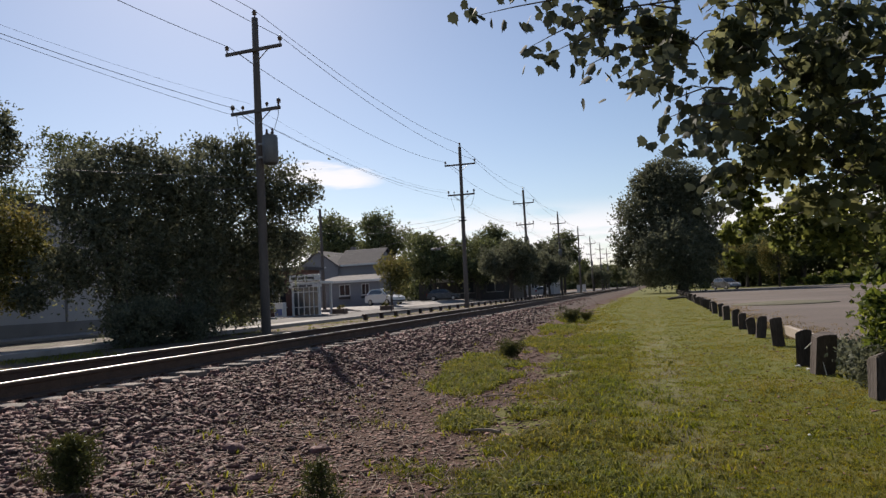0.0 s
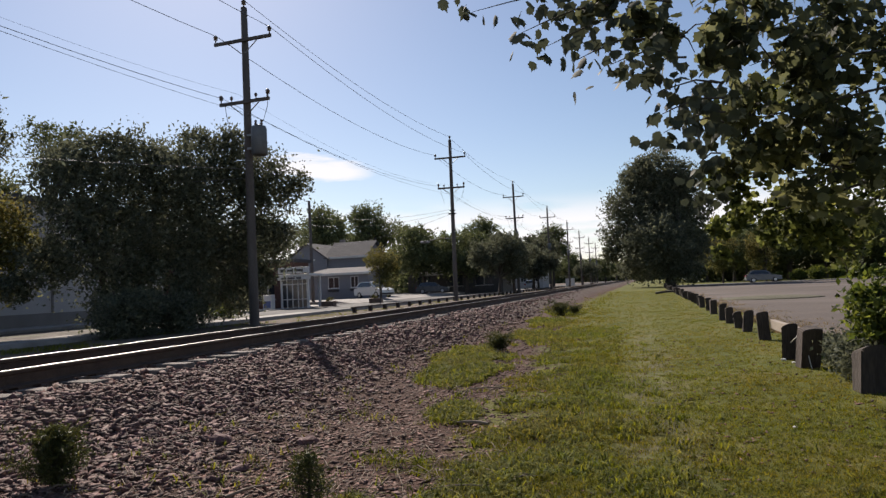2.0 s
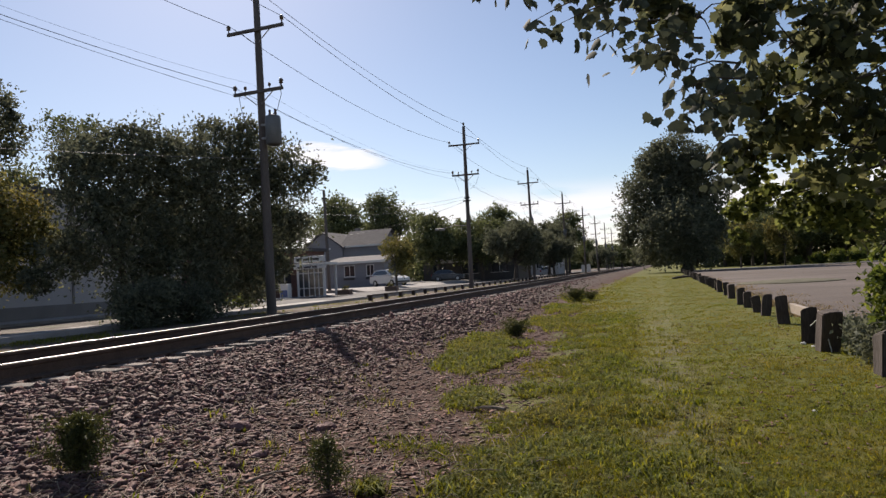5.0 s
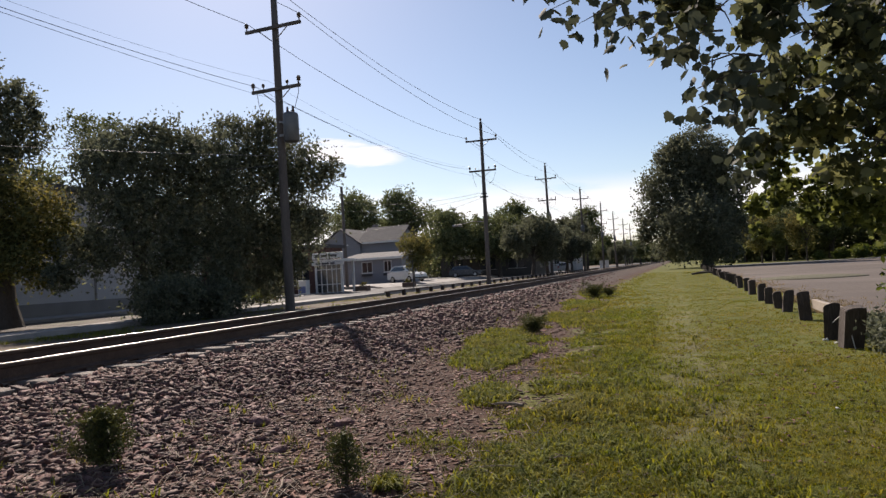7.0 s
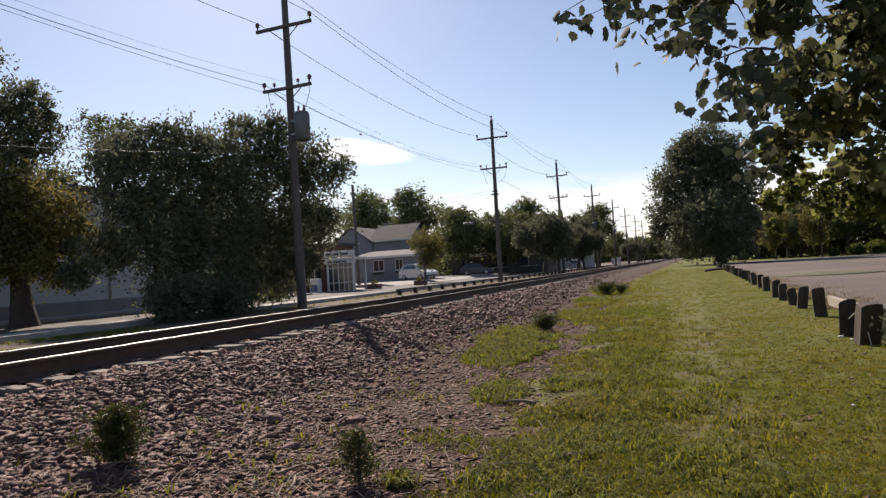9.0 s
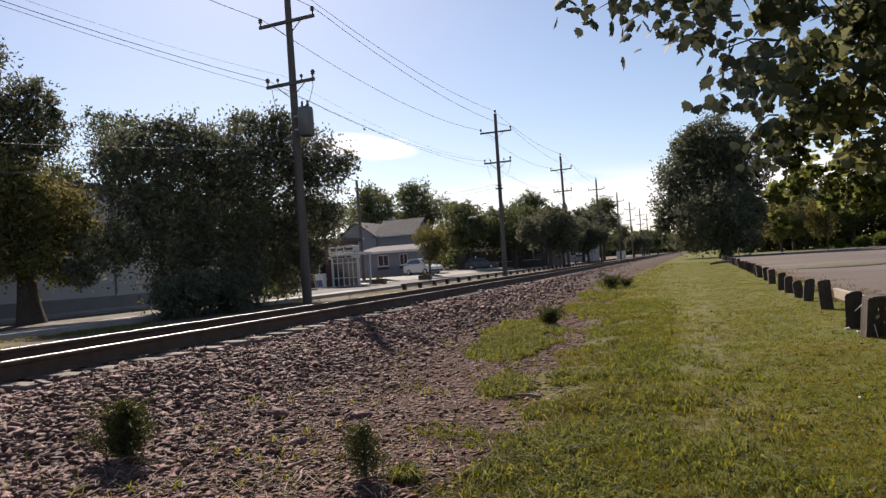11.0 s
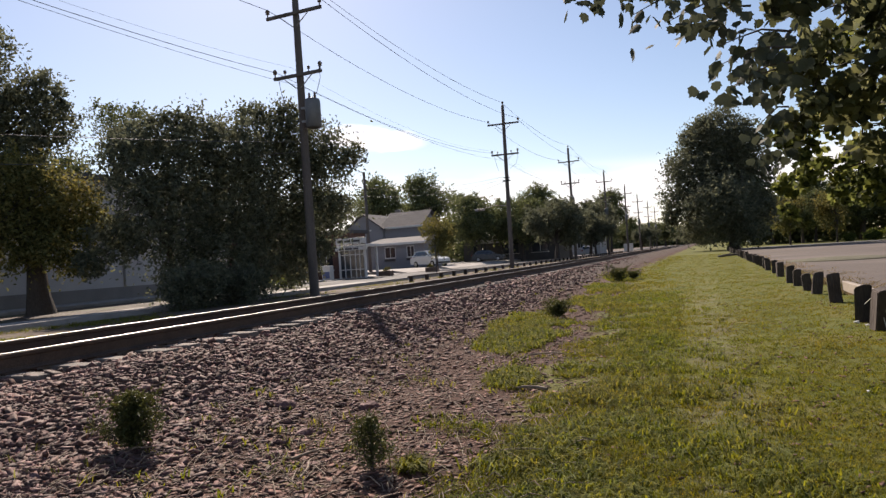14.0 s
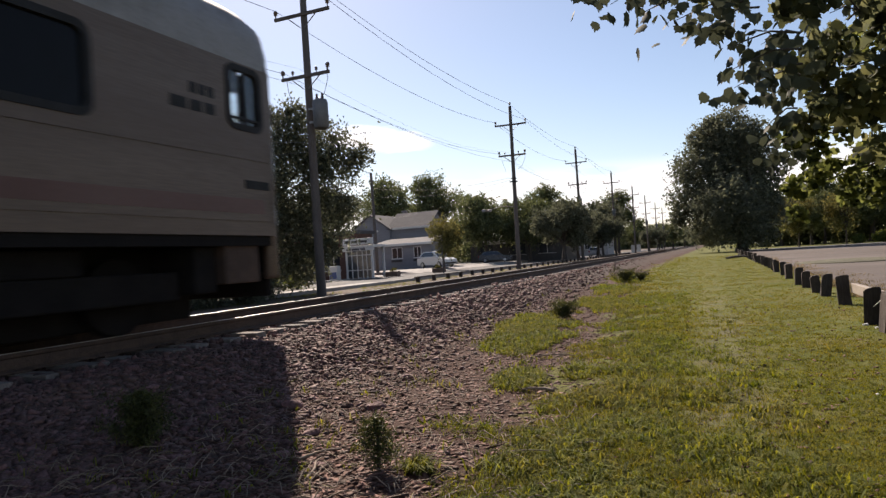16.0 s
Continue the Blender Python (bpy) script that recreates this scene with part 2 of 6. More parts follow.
    colour = mix(far_left, verge, colour)
    l.new(colour, shader.inputs["Base Color"])
    shader.inputs["Roughness"].default_value = 0.95
    shader.inputs["Specular IOR Level"].default_value = 0.2
    bn = n.new("ShaderNodeBump")
    bn.inputs["Strength"].default_value, bn.inputs["Distance"].default_value = 0.7, 0.03
    l.new(tex(30, 6, 0.7), bn.inputs["Height"])
    l.new(bn.outputs[0], shader.inputs["Normal"])
    return m


GROUND = ground_material()


# ---- mesh helpers ----
def mesh_np(name, verts, faces, mat):
    """A mesh from arrays of vertices and of faces with equal corner counts (or a list of such arrays)."""
    me = bpy.data.meshes.new(name)
    groups = faces if isinstance(faces, list) else [faces]
    groups = [np.asarray(g, dtype=np.int32) for g in groups if len(g)]
    verts = np.asarray(verts, dtype=np.float32)
    me.vertices.add(len(verts))
    me.vertices.foreach_set("co", verts.ravel())
    loops = np.concatenate([g.ravel() for g in groups])
    sizes = np.concatenate([np.full(len(g), g.shape[1], dtype=np.int32) for g in groups])
    me.loops.add(len(loops))
    me.loops.foreach_set("vertex_index", loops)
    me.polygons.add(len(sizes))
    me.polygons.foreach_set("loop_start", np.concatenate([[0], np.cumsum(sizes)[:-1]]).astype(np.int32))
    me.update(calc_edges=True)
    me.validate()
    if mat:
        me.materials.append(mat)
    return me


def part(name, data, mat, parent, label="", smooth=False):
    """Links a bmesh, or a mesh, as one mesh object under a thing or a part (or alone)."""
    if isinstance(data, bmesh.types.BMesh):
        me = bpy.data.meshes.new(name)
        bmesh.ops.recalc_face_normals(data, faces=data.faces)
        data.to_mesh(me)
        data.free()
        if mat:
            me.materials.append(mat)
    else:
        me = data
    if smooth:
        me.polygons.foreach_set("use_smooth", [True] * len(me.polygons))
    ob = new(name, me)
    ob.parent = parent
    return tagged(ob, label)


def thing(name, m, label, category, group="", kind=""):
    ob = new(name)
    ob.empty_display_size = 0.3
    ob.matrix_world = m
    return tagged(ob, label, category, group, kind)


def boxes(*specs, bevel=0.0):
    """A bmesh of boxes: each (x0, x1, y0, y1, z0, z1)."""
    bm = bmesh.new()
    for x0, x1, y0, y1, z0, z1 in specs:
        bmesh.ops.create_cube(bm, size=1.0, matrix=Matrix.LocRotScale(((x0 + x1) / 2, (y0 + y1) / 2, (z0 + z1) / 2), None, (x1 - x0, y1 - y0, z1 - z0)))
    if bevel:
        bmesh.ops.bevel(bm, geom=bm.edges[:], offset=bevel, segments=2, affect="EDGES", profile=0.5)
    return bm


def welded(bm):
    bmesh.ops.remove_doubles(bm, verts=bm.verts[:], dist=1e-4)
    return bm


def lathe(profile, seg=16, m=None):
    """A bmesh turned round z from (radius, height) pairs."""
    bm = bmesh.new()
    rings = [[bm.verts.new((r * math.cos(2 * math.pi * i / seg), r * math.sin(2 * math.pi * i / seg), z)) for i in range(seg)] for r, z in profile]
    for a, b in zip(rings, rings[1:]):
        for i in range(seg):
            bm.faces.new((a[i], a[(i + 1) % seg], b[(i + 1) % seg], b[i]))
    bm.faces.new(rings[0][::-1])
    bm.faces.new(rings[-1])
    if m:
        bm.transform(m)
    return bm


def extrude(outline, axis, a, b, bevel=0.0):
    """A bmesh prism: outline pairs in the two other axes, from a to b along axis ('x', 'y' or 'z')."""
    bm = bmesh.new()
    put = {"x": lambda u, v, w: (w, u, v), "y": lambda u, v, w: (u, w, v), "z": lambda u, v, w: (u, v, w)}[axis]
    ends = [[bm.verts.new(put(u, v, w)) for u, v in outline] for w in (a, b)]
    bm.faces.new(ends[0][::-1])
    bm.faces.new(ends[1])
    k = len(outline)
    for i in range(k):
        bm.faces.new((ends[0][i], ends[0][(i + 1) % k], ends[1][(i + 1) % k], ends[1][i]))
    if bevel:
        bmesh.ops.bevel(bm, geom=bm.edges[:], offset=bevel, segments=2, affect="EDGES", profile=0.5)
    return bm


def tubes(paths, seg=6):
    """Vertices and quads of tapered tubes: each path is a list of (point, radius)."""
    verts, quads, base = [], [], 0
    for path in paths:
        pts = [Vector(p) for p, _ in path]
        for i, (p, r) in enumerate(path):
            d = (pts[min(i + 1, len(pts) - 1)] - pts[max(i - 1, 0)]).normalized()
            u = d.orthogonal().normalized() if i == 0 else (u - d * u.dot(d)).normalized()
            v = d.cross(u)
            for k in range(seg):
                a = 2 * math.pi * k / seg
                verts.append(pts[i] + (u * math.cos(a) + v * math.sin(a)) * r)
        for i in range(len(path) - 1):
            for k in range(seg):
                a, b = base + i * seg, base + (i + 1) * seg
                quads.append((a + k, a + (k + 1) % seg, b + (k + 1) % seg, b + k))
        base += len(path) * seg
    return np.array([tuple(v) for v in verts]), np.array(quads)


def tube_mesh(name, paths, mat, seg=6):
    return mesh_np(name, *tubes(paths, seg), mat)


def turns(rng, n, tilt=None):
    """n random rotation matrices; tilt limits the lean from upright, in radians."""
    if tilt is None:
        q = rng.normal(size=(n, 4))
        q /= np.linalg.norm(q, axis=1)[:, None]
    else:
        a, b, s = rng.uniform(0, 2 * np.pi, n), rng.uniform(0, 2 * np.pi, n), rng.normal(0, tilt, n)
        qz = np.stack([np.cos(a / 2), 0 * a, 0 * a, np.sin(a / 2)], 1)
        qt = np.stack([np.cos(s / 2), np.sin(s / 2) * np.cos(b), np.sin(s / 2) * np.sin(b), 0 * a], 1)
        w1, x1, y1, z1 = qt.T
        w2, x2, y2, z2 = qz.T
        q = np.stack([w1 * w2 - x1 * x2 - y1 * y2 - z1 * z2, w1 * x2 + x1 * w2 + y1 * z2 - z1 * y2,
                      w1 * y2 - x1 * z2 + y1 * w2 + z1 * x2, w1 * z2 + x1 * y2 - y1 * x2 + z1 * w2], 1)
    w, x, y, z = q.T
    return np.stack([1 - 2 * (y * y + z * z), 2 * (x * y - z * w), 2 * (x * z + y * w),
                     2 * (x * y + z * w), 1 - 2 * (x * x + z * z), 2 * (y * z - x * w),
                     2 * (x * z - y * w), 2 * (y * z + x * w), 1 - 2 * (x * x + y * y)], 1).reshape(n, 3, 3)


def strew(base_v, base_f, places, rots, sizes):
    """Copies of a small shape, joined: arrays of vertices and faces."""
    n, k = len(places), len(base_v)
    v = np.einsum("nij,nkj->nki", rots, base_v[None] * sizes[:, None, :]) + places[:, None, :]
    f = base_f[None] + (np.arange(n) * k)[:, None, None]
    return v.reshape(-1, 3), f.reshape(-1, base_f.shape[1])


LEAF_V = np.array([(0, 0, 0), (0.32, 0.45, 0.08), (0, 1, -0.06), (-0.32, 0.45, 0.08)])
LEAF_F = np.array([(0, 1, 2), (0, 2, 3)])

# ---- ground ----
RAIL_NEAR, RAIL_FAR, TRACK = -6.63, -8.13, -7.38
LAWN = -0.70


def soil_height(x, y):
    """The lie of the land, with no small bumps."""
    z = np.interp(x, [-12.5, -10.9, -9.6, -9.0, -5.5, -4.3, -3.0, 0], [-0.42, -0.39, -0.30, -0.28, -0.27, -0.57, -0.67, LAWN])
    return z


def build_ground():
    xs = np.concatenate([[-3000, -900, -300, -120, -60, -30], np.linspace(-20, -11, 10), np.linspace(-10.5, -6.5, 9),
                         np.linspace(-6.2, 3.0, 70), np.linspace(3.4, 12, 12), [20, 40, 90, 300, 900, 3000]])
    ys = np.concatenate([[-3000, -600, -150, -60, -20, -6, 0], np.linspace(1, 16, 110), np.linspace(16.5, 60, 50), [75, 100, 140, 200, 320, 600, 1200, 3000]])
    gx, gy = np.meshgrid(xs, ys)
    z = soil_height(gx, gy)
    bump = np.zeros_like(z)
    near = (gx > -6.3) & (gx < 3.1) & (gy > 0.5) & (gy < 61)
    for i, j in zip(*np.nonzero(near)):
        p = Vector((gx[i, j], gy[i, j], 0))
        bump[i, j] = 0.05 * noise.noise(p * 0.8) + 0.025 * noise.noise(p * 2.7)
    z = z + bump * np.where(gx < 2.0, 1, 0.3)
    idx = np.arange(gx.size).reshape(gx.shape)
    quads = np.stack([idx[:-1, :-1], idx[:-1, 1:], idx[1:, 1:], idx[1:, :-1]], -1).reshape(-1, 4)
    me = mesh_np("ground", np.stack([gx, gy, z], -1).reshape(-1, 3), quads, GROUND)
    ob = part("ground", me, None, None, smooth=True)
    tagged(ob, "soil and mown grass sloping up to the railway ballast", "ground", kind="structure")
    return ob, xs, ys, z


ground, GX, GY, GZ = build_ground()


def ground_z(x, y):
    """The height of the ground's mesh at x, y (arrays)."""
    x, y = np.asarray(x, float), np.asarray(y, float)
    i = np.clip(np.searchsorted(GX, x) - 1, 0, len(GX) - 2)
    j = np.clip(np.searchsorted(GY, y) - 1, 0, len(GY) - 2)
    u, v = (x - GX[i]) / (GX[i + 1] - GX[i]), (y - GY[j]) / (GY[j + 1] - GY[j])
    return (GZ[j, i] * (1 - u) + GZ[j, i + 1] * u) * (1 - v) + (GZ[j + 1, i] * (1 - u) + GZ[j + 1, i + 1] * u) * v


def slab(name, x0, x1, y0, y1, top, thick, mat, label, category, bevel=0.0):
    ob = part(name, boxes((x0, x1, y0, y1, top - thick, top), bevel=bevel), mat, None)
    return tagged(ob, label, category, kind="structure")


def build_paving():
    slab("road", -24.4, -15.9, 33, 700, -0.40, 0.3, ASPHALT, "grey asphalt street running beside the railway", "road")
    slab("kerb", -15.9, -15.72, -80, 400, -0.27, 0.4, CONCRETE, "pale concrete kerb along the street", "kerb", 0.015)
    slab("street_walk", -18.1, -15.9, -80, 33, -0.33, 0.4, CONCRETE, "worn concrete path between track and street trees", "pavement", 0.015)
    slab("planting_bed", -24.4, -18.1, -80, 33, -0.40, 0.3, BED_SOIL, "bare shaded soil under the street trees", "planting bed")
    slab("pavement", -27.2, -24.4, -80, 40, -0.28, 0.4, CONCRETE, "pale concrete sidewalk before the shops", "pavement", 0.015)
    slab("forecourt", -48, -24.4, 40.2, 54, -0.36, 0.4, CONCRETE, "sunlit pale concrete forecourt between the shops", "pavement")
    drive = part("driveway", extrude([(-48, -0.9), (-24.4, -0.9), (-24.4, -0.38), (-26.0, -0.12), (-48, -0.10)], "y", 54.05, 112), CONCRETE, None)
    tagged(drive, "pale concrete driveway rising before the grey house", "driveway", kind="structure")
    slab("parking_lot", 3.3, 70, 12.5, 93, -0.655, 0.3, LOT, "dusty tan gravel parking lot behind timber posts", "parking lot")
    slab("side_road", 4.5, 160, 96, 106, -0.64, 0.3, ASPHALT, "grey asphalt side road past the parking lot", "road")


build_paving()


# ---- track ----
def build_track():
    head = [(-0.010, -0.002), (-0.005, -0.0006), (0.0, 0.0), (0.005, -0.0006), (0.010, -0.002), (0.010, -0.006), (-0.010, -0.006)]
    body = [(-0.036, -0.012), (-0.028, -0.0065), (0.028, -0.0065), (0.036, -0.012), (0.036, -0.019), (0.033, -0.04), (0.011, -0.055), (0.010, -0.135), (0.03, -0.150), (0.07, -0.162),
            (0.07, -0.172), (-0.07, -0.172), (-0.07, -0.162), (-0.03, -0.150), (-0.010, -0.135), (-0.011, -0.055), (-0.033, -0.04)]
    track = thing("railway_track", pose(TRACK, 0, 0), "single railway track with worn shiny rails on weathered timber ties", "railway track", kind="structure")
    for side in (-0.75, 0.75):
        rail = part("rail", extrude([(u + side, v * 1.155) for u, v in body], "y", -120, 700), RAIL_RUST, track, "rusty brown steel rail")
        part("rail_head", extrude([(u + side, v) for u, v in head], "y", -120, 700), RAIL_STEEL, rail, "polished shiny rail head")
    tie_bm = boxes((-1.3, 1.3, -0.115, 0.115, -0.39, -0.215), bevel=0.012)
    tie = part("tie", tie_bm, TIE_WOOD, track)
    tie_me = tie.data
    rng = np.random.default_rng(3)
    tie.location = (0, 1.5, 0)
    for i in range(1, 290):
        t = new("tie", tie_me)
        t.parent = track
        t.location = (rng.normal(0, 0.03), 1.5 + 0.54 * i + rng.normal(0, 0.012), rng.normal(0, 0.006))
        t.rotation_euler = (0, 0, rng.normal(0, 0.012))
    rest = [(-1.3, 1.3, y - 0.115, y + 0.115, -0.39, -0.215) for y in np.concatenate([np.arange(-60, 1.2, 0.54), np.arange(158.6, 320, 0.54)])]
    far = part("far_ties", boxes(*rest), TIE_WOOD, track)
    tagged(far, kind="stuff")
    plates = [(s - 0.095, s + 0.095, y - 0.09, y + 0.09, -0.22, -0.198) for y in 1.5 + 0.54 * np.arange(0, 90) for s in (-0.75, 0.75)]
    tagged(part("tie_plates", boxes(*plates), RAIL_RUST, track, "rusty tie plates under the rails"), kind="stuff")


build_track()


# ---- poles and wires ----
POLE_X, POLE_Y, POLE_STEP = -13.75, 21.8, 27.8


def insulator(parent, x, y, z, s=1.0):
    part("insulator", lathe([(0.02 * s, -0.02), (0.022 * s, 0.10 * s), (0.075 * s, 0.12 * s), (0.05 * s, 0.17 * s), (0.085 * s, 0.19 * s), (0.05 * s, 0.25 * s), (0.035 * s, 0.27 * s)],
                            10, pose(x, y, z)), PORCELAIN, parent, smooth=True)


def build_pole(height=11.9, upper=10.25, lower=7.85, tank=None, tank_z=6.3, lower_arm=True):
    """A wooden pole in its own space, its foot at 0."""
    root = thing("utility_pole", pose(0, 0, 0), "tall weathered wooden utility pole with two crossarms", "utility pole", "poles along the track")
    part("pole", lathe([(0.185, -0.5), (0.18, 0.0), (0.165, 3), (0.145, 7), (0.118, height), (0.09, height + 0.02)], 14), POLE_WOOD, root, smooth=True)
    insulator(root, 0, 0, height, 1.2)
    arms = [(upper, 1.22)] + ([(lower, 1.06)] if lower_arm else [])
    for z, half in arms:
        part("crossarm", boxes((-half, half, -0.215, -0.125, z - 0.06, z + 0.06), bevel=0.01), POLE_WOOD, root)
        for s in (-1, 1):
            part("brace", tube_mesh("brace", [[((s * 0.62, -0.15, z - 0.05), 0.02), ((s * 0.1, -0.14, z - 0.48), 0.02)]], GALVANISED, 6), None, root)
            insulator(root, s * (half - 0.06), -0.17, z + 0.06, 1.1)
    if lower_arm:
        insulator(root, -0.55, -0.17, lower + 0.06, 0.8)
        insulator(root, 0.50, -0.17, lower + 0.06, 0.8)
        loops = [[((0.95, -0.17, lower + 0.2), 0.011), ((1.0, -0.2, lower - 0.25), 0.011), ((0.8, -0.2, lower - 0.8), 0.011), ((0.35, -0.2, lower - 1.1), 0.011)],
                 [((-0.85, -0.17, lower), 0.011), ((-0.75, -0.2, lower - 0.55), 0.011), ((-0.55, -0.2, lower - 1.2), 0.011)]]
        for loop in loops:
            part("jumper_wire", tube_mesh("jumper_wire", [loop], CABLE, 5), None, root)
    if tank:
        x = 0.62 * tank
        body = part("transformer", lathe([(0.24, tank_z - 0.55), (0.29, tank_z - 0.5), (0.29, tank_z + 0.42), (0.26, tank_z + 0.52), (0.1, tank_z + 0.58)], 18, pose(x, -0.1, 0)), TANK_GREY, root, "grey transformer can", smooth=True)
        for dx in (-0.12, 0.12):
            part("bushing", lathe([(0.04, tank_z + 0.55), (0.06, tank_z + 0.62), (0.035, tank_z + 0.68), (0.05, tank_z + 0.73), (0.03, tank_z + 0.78)], 8, pose(x + dx, -0.1, 0)), PORCELAIN, body)
        for dz in (0.24, -0.26):
            part("bracket", boxes((min(0.05 * tank, x), max(0.05 * tank, x), -0.16, -0.04, tank_z + dz - 0.04, tank_z + dz + 0.04)), GALVANISED, root)
    return root


def build_poles():
    first = build_pole(11.92, 10.62, 8.28, tank=0.85, tank_z=6.78)
    first.matrix_world = pose(POLE_X, POLE_Y, -0.40, 0, -0.3, -1)
    second = build_pole(12.4, 10.98, 8.65)
    tagged(second, "tall weathered wooden utility pole with crossarms and street light")
    # the street light on a long arm over the road
    lamp = part("light_arm", tube_mesh("light_arm", [[((-0.1, 0, 4.75), 0.03), ((-1.0, -0.1, 4.85), 0.03), ((-1.9, -0.2, 4.68), 0.03)]], GALVANISED, 8), None, second, "pale grey steel light arm")
    part("lamp_head", boxes((-2.6, -1.85, -0.33, -0.1, 4.5, 4.68), bevel=0.05), GALVANISED, lamp)
    part("cable_clamp", boxes((-0.3, 0.3, -0.2, -0.1, 6.6, 6.7), (-0.2, 0.25, -0.2, -0.1, 6.85, 6.92), bevel=0.01), IRON, second)
    second.matrix_world = pose(POLE_X, POLE_Y + POLE_STEP, -0.40, 0, 0.35, 2)
    third = build_pole(12.75, 11.2, 8.7, tank=0.12, tank_z=6.6)
    third.matrix_world = pose(POLE_X - 0.1, POLE_Y + 2 * POLE_STEP, -0.40, 0, -0.4, 0)
    for k, lean in ((3, 0.0), (4, 0.5), (5, -0.4), (6, 0.2), (7, -0.2), (-1, 0)):
        copy_thing(second if k == -1 else third, pose(POLE_X, POLE_Y + k * POLE_STEP, -0.42, 0, lean, 0))


TOPS, UPPERS, LOWERS = (11.70, 11.78, 12.25, 12.6), (10.42, 10.47, 10.83, 11.05), (8.05, 8.10, 8.45, 8.5)


def wire(dx, heights, drop, k0, k1, sag, r):
    """A line hung from pole to pole, a little slack between them."""
    pts = []
    high = lambda k: heights[min(max(k + 1, 0), 3)] + drop
    for k in range(k0, k1):
        for i in range(0 if k == k0 else 1, 13):
            u = i / 12
            pts.append(((POLE_X + dx, POLE_Y + (k + u) * POLE_STEP - 0.17, high(k) * (1 - u) + high(k + 1) * u - 4 * sag * u * (1 - u)), r))
    return pts


def build_wires():
    for dx, heights, drop, sag, r in ((0, TOPS, 0, 0.55, 0.011), (1.15, UPPERS, 0.05, 0.6, 0.011), (-1.15, UPPERS, 0.05, 0.7, 0.011), (-0.95, LOWERS, 0, 0.6, 0.009), (0.15, LOWERS, -0.7, 0.5, 0.006), (-0.3, LOWERS, 0.1, 0.8, 0.0035)):
        ob = part("power_line", tube_mesh("power_line", [wire(dx, heights, drop, -2, 6, sag, r)], CABLE, 5), None, None)
        tagged(ob, "thin dark power line sagging from pole to pole", "power line", "lines along the track")
    # house services from the second pole to the shop pole
    ax, ay, az = POLE_X - 0.2, POLE_Y + POLE_STEP, 6.6
    for i, (bx, by, bz) in enumerate(((-28.6, 55.0, 7.6), (-28.6, 55.0, 7.0), (-36, 70, 6.2))):
        pts = []
        for k in range(13):
            u = k / 12
            pts.append(((ax + (bx - ax) * u, ay + (by - ay) * u, az - 0.2 * i + (bz - az) * u - 2.0 * u * (1 - u)), 0.010))
        ob = part("service_line", tube_mesh("service_line", [pts], CABLE, 5), None, None)
        tagged(ob, "dark service cable from the pole to the shops", "cable", "service cables")
    ax, ay, az = POLE_X - 0.2, POLE_Y, 5.4
    for i, (bx, by, bz) in enumerate(((-28.6, 55.0, 8.2), (-27, 8, 5.6), (-26.5, -10, 5.0))):
        pts = [((ax + (bx - ax) * k / 12, ay + (by - ay) * k / 12, az - 0.35 * (i % 2) + (bz - az) * k / 12 - 2.4 * (k / 12) * (1 - k / 12)), 0.010) for k in range(13)]
        tagged(part("service_line", tube_mesh("service_line", [pts], CABLE, 5), None, None), "dark service cable from the pole to the shops", "cable", "service cables")
    root = thing("shop_pole", pose(-28.6, 55, -0.37, 0, -0.6, 0), "dark wooden service pole beside the grey house", "utility pole")
    part("pole", lathe([(0.17, -0.4), (0.16, 0), (0.12, 9.4), (0.1, 9.42)], 12), POLE_WOOD, root, smooth=True)
    part("cable_bracket", boxes((-0.25, 0.25, -0.05, 0.05, 8.6, 8.7), bevel=0.01), IRON, root)


build_poles()
build_wires()


# ---- guard rail and posts ----
def build_guard_rail():
    root = thing("guard_rail", pose(-14.1, 0, -0.42), "low dark timber guard rail between street and track", "guard rail")
    post_me = None
    for i in range(46):
        y = 31.5 + i * 2.1
        if post_me is None:
            ob = part("post", boxes((-0.09, 0.09, -0.09, 0.09, -0.3, 0.30), bevel=0.012), POST_WOOD, root)
            post_me = ob.data
        else:
            ob = new("post", post_me)
            ob.parent = root
        ob.location = (0, y, 0)
    for i in range(15):
        y = 31.5 + i * 6.3
        part("beam", boxes((-0.16, -0.092, y - 0.1, y + 6.18, 0.22, 0.31), bevel=0.012), TIE_WOOD, root)


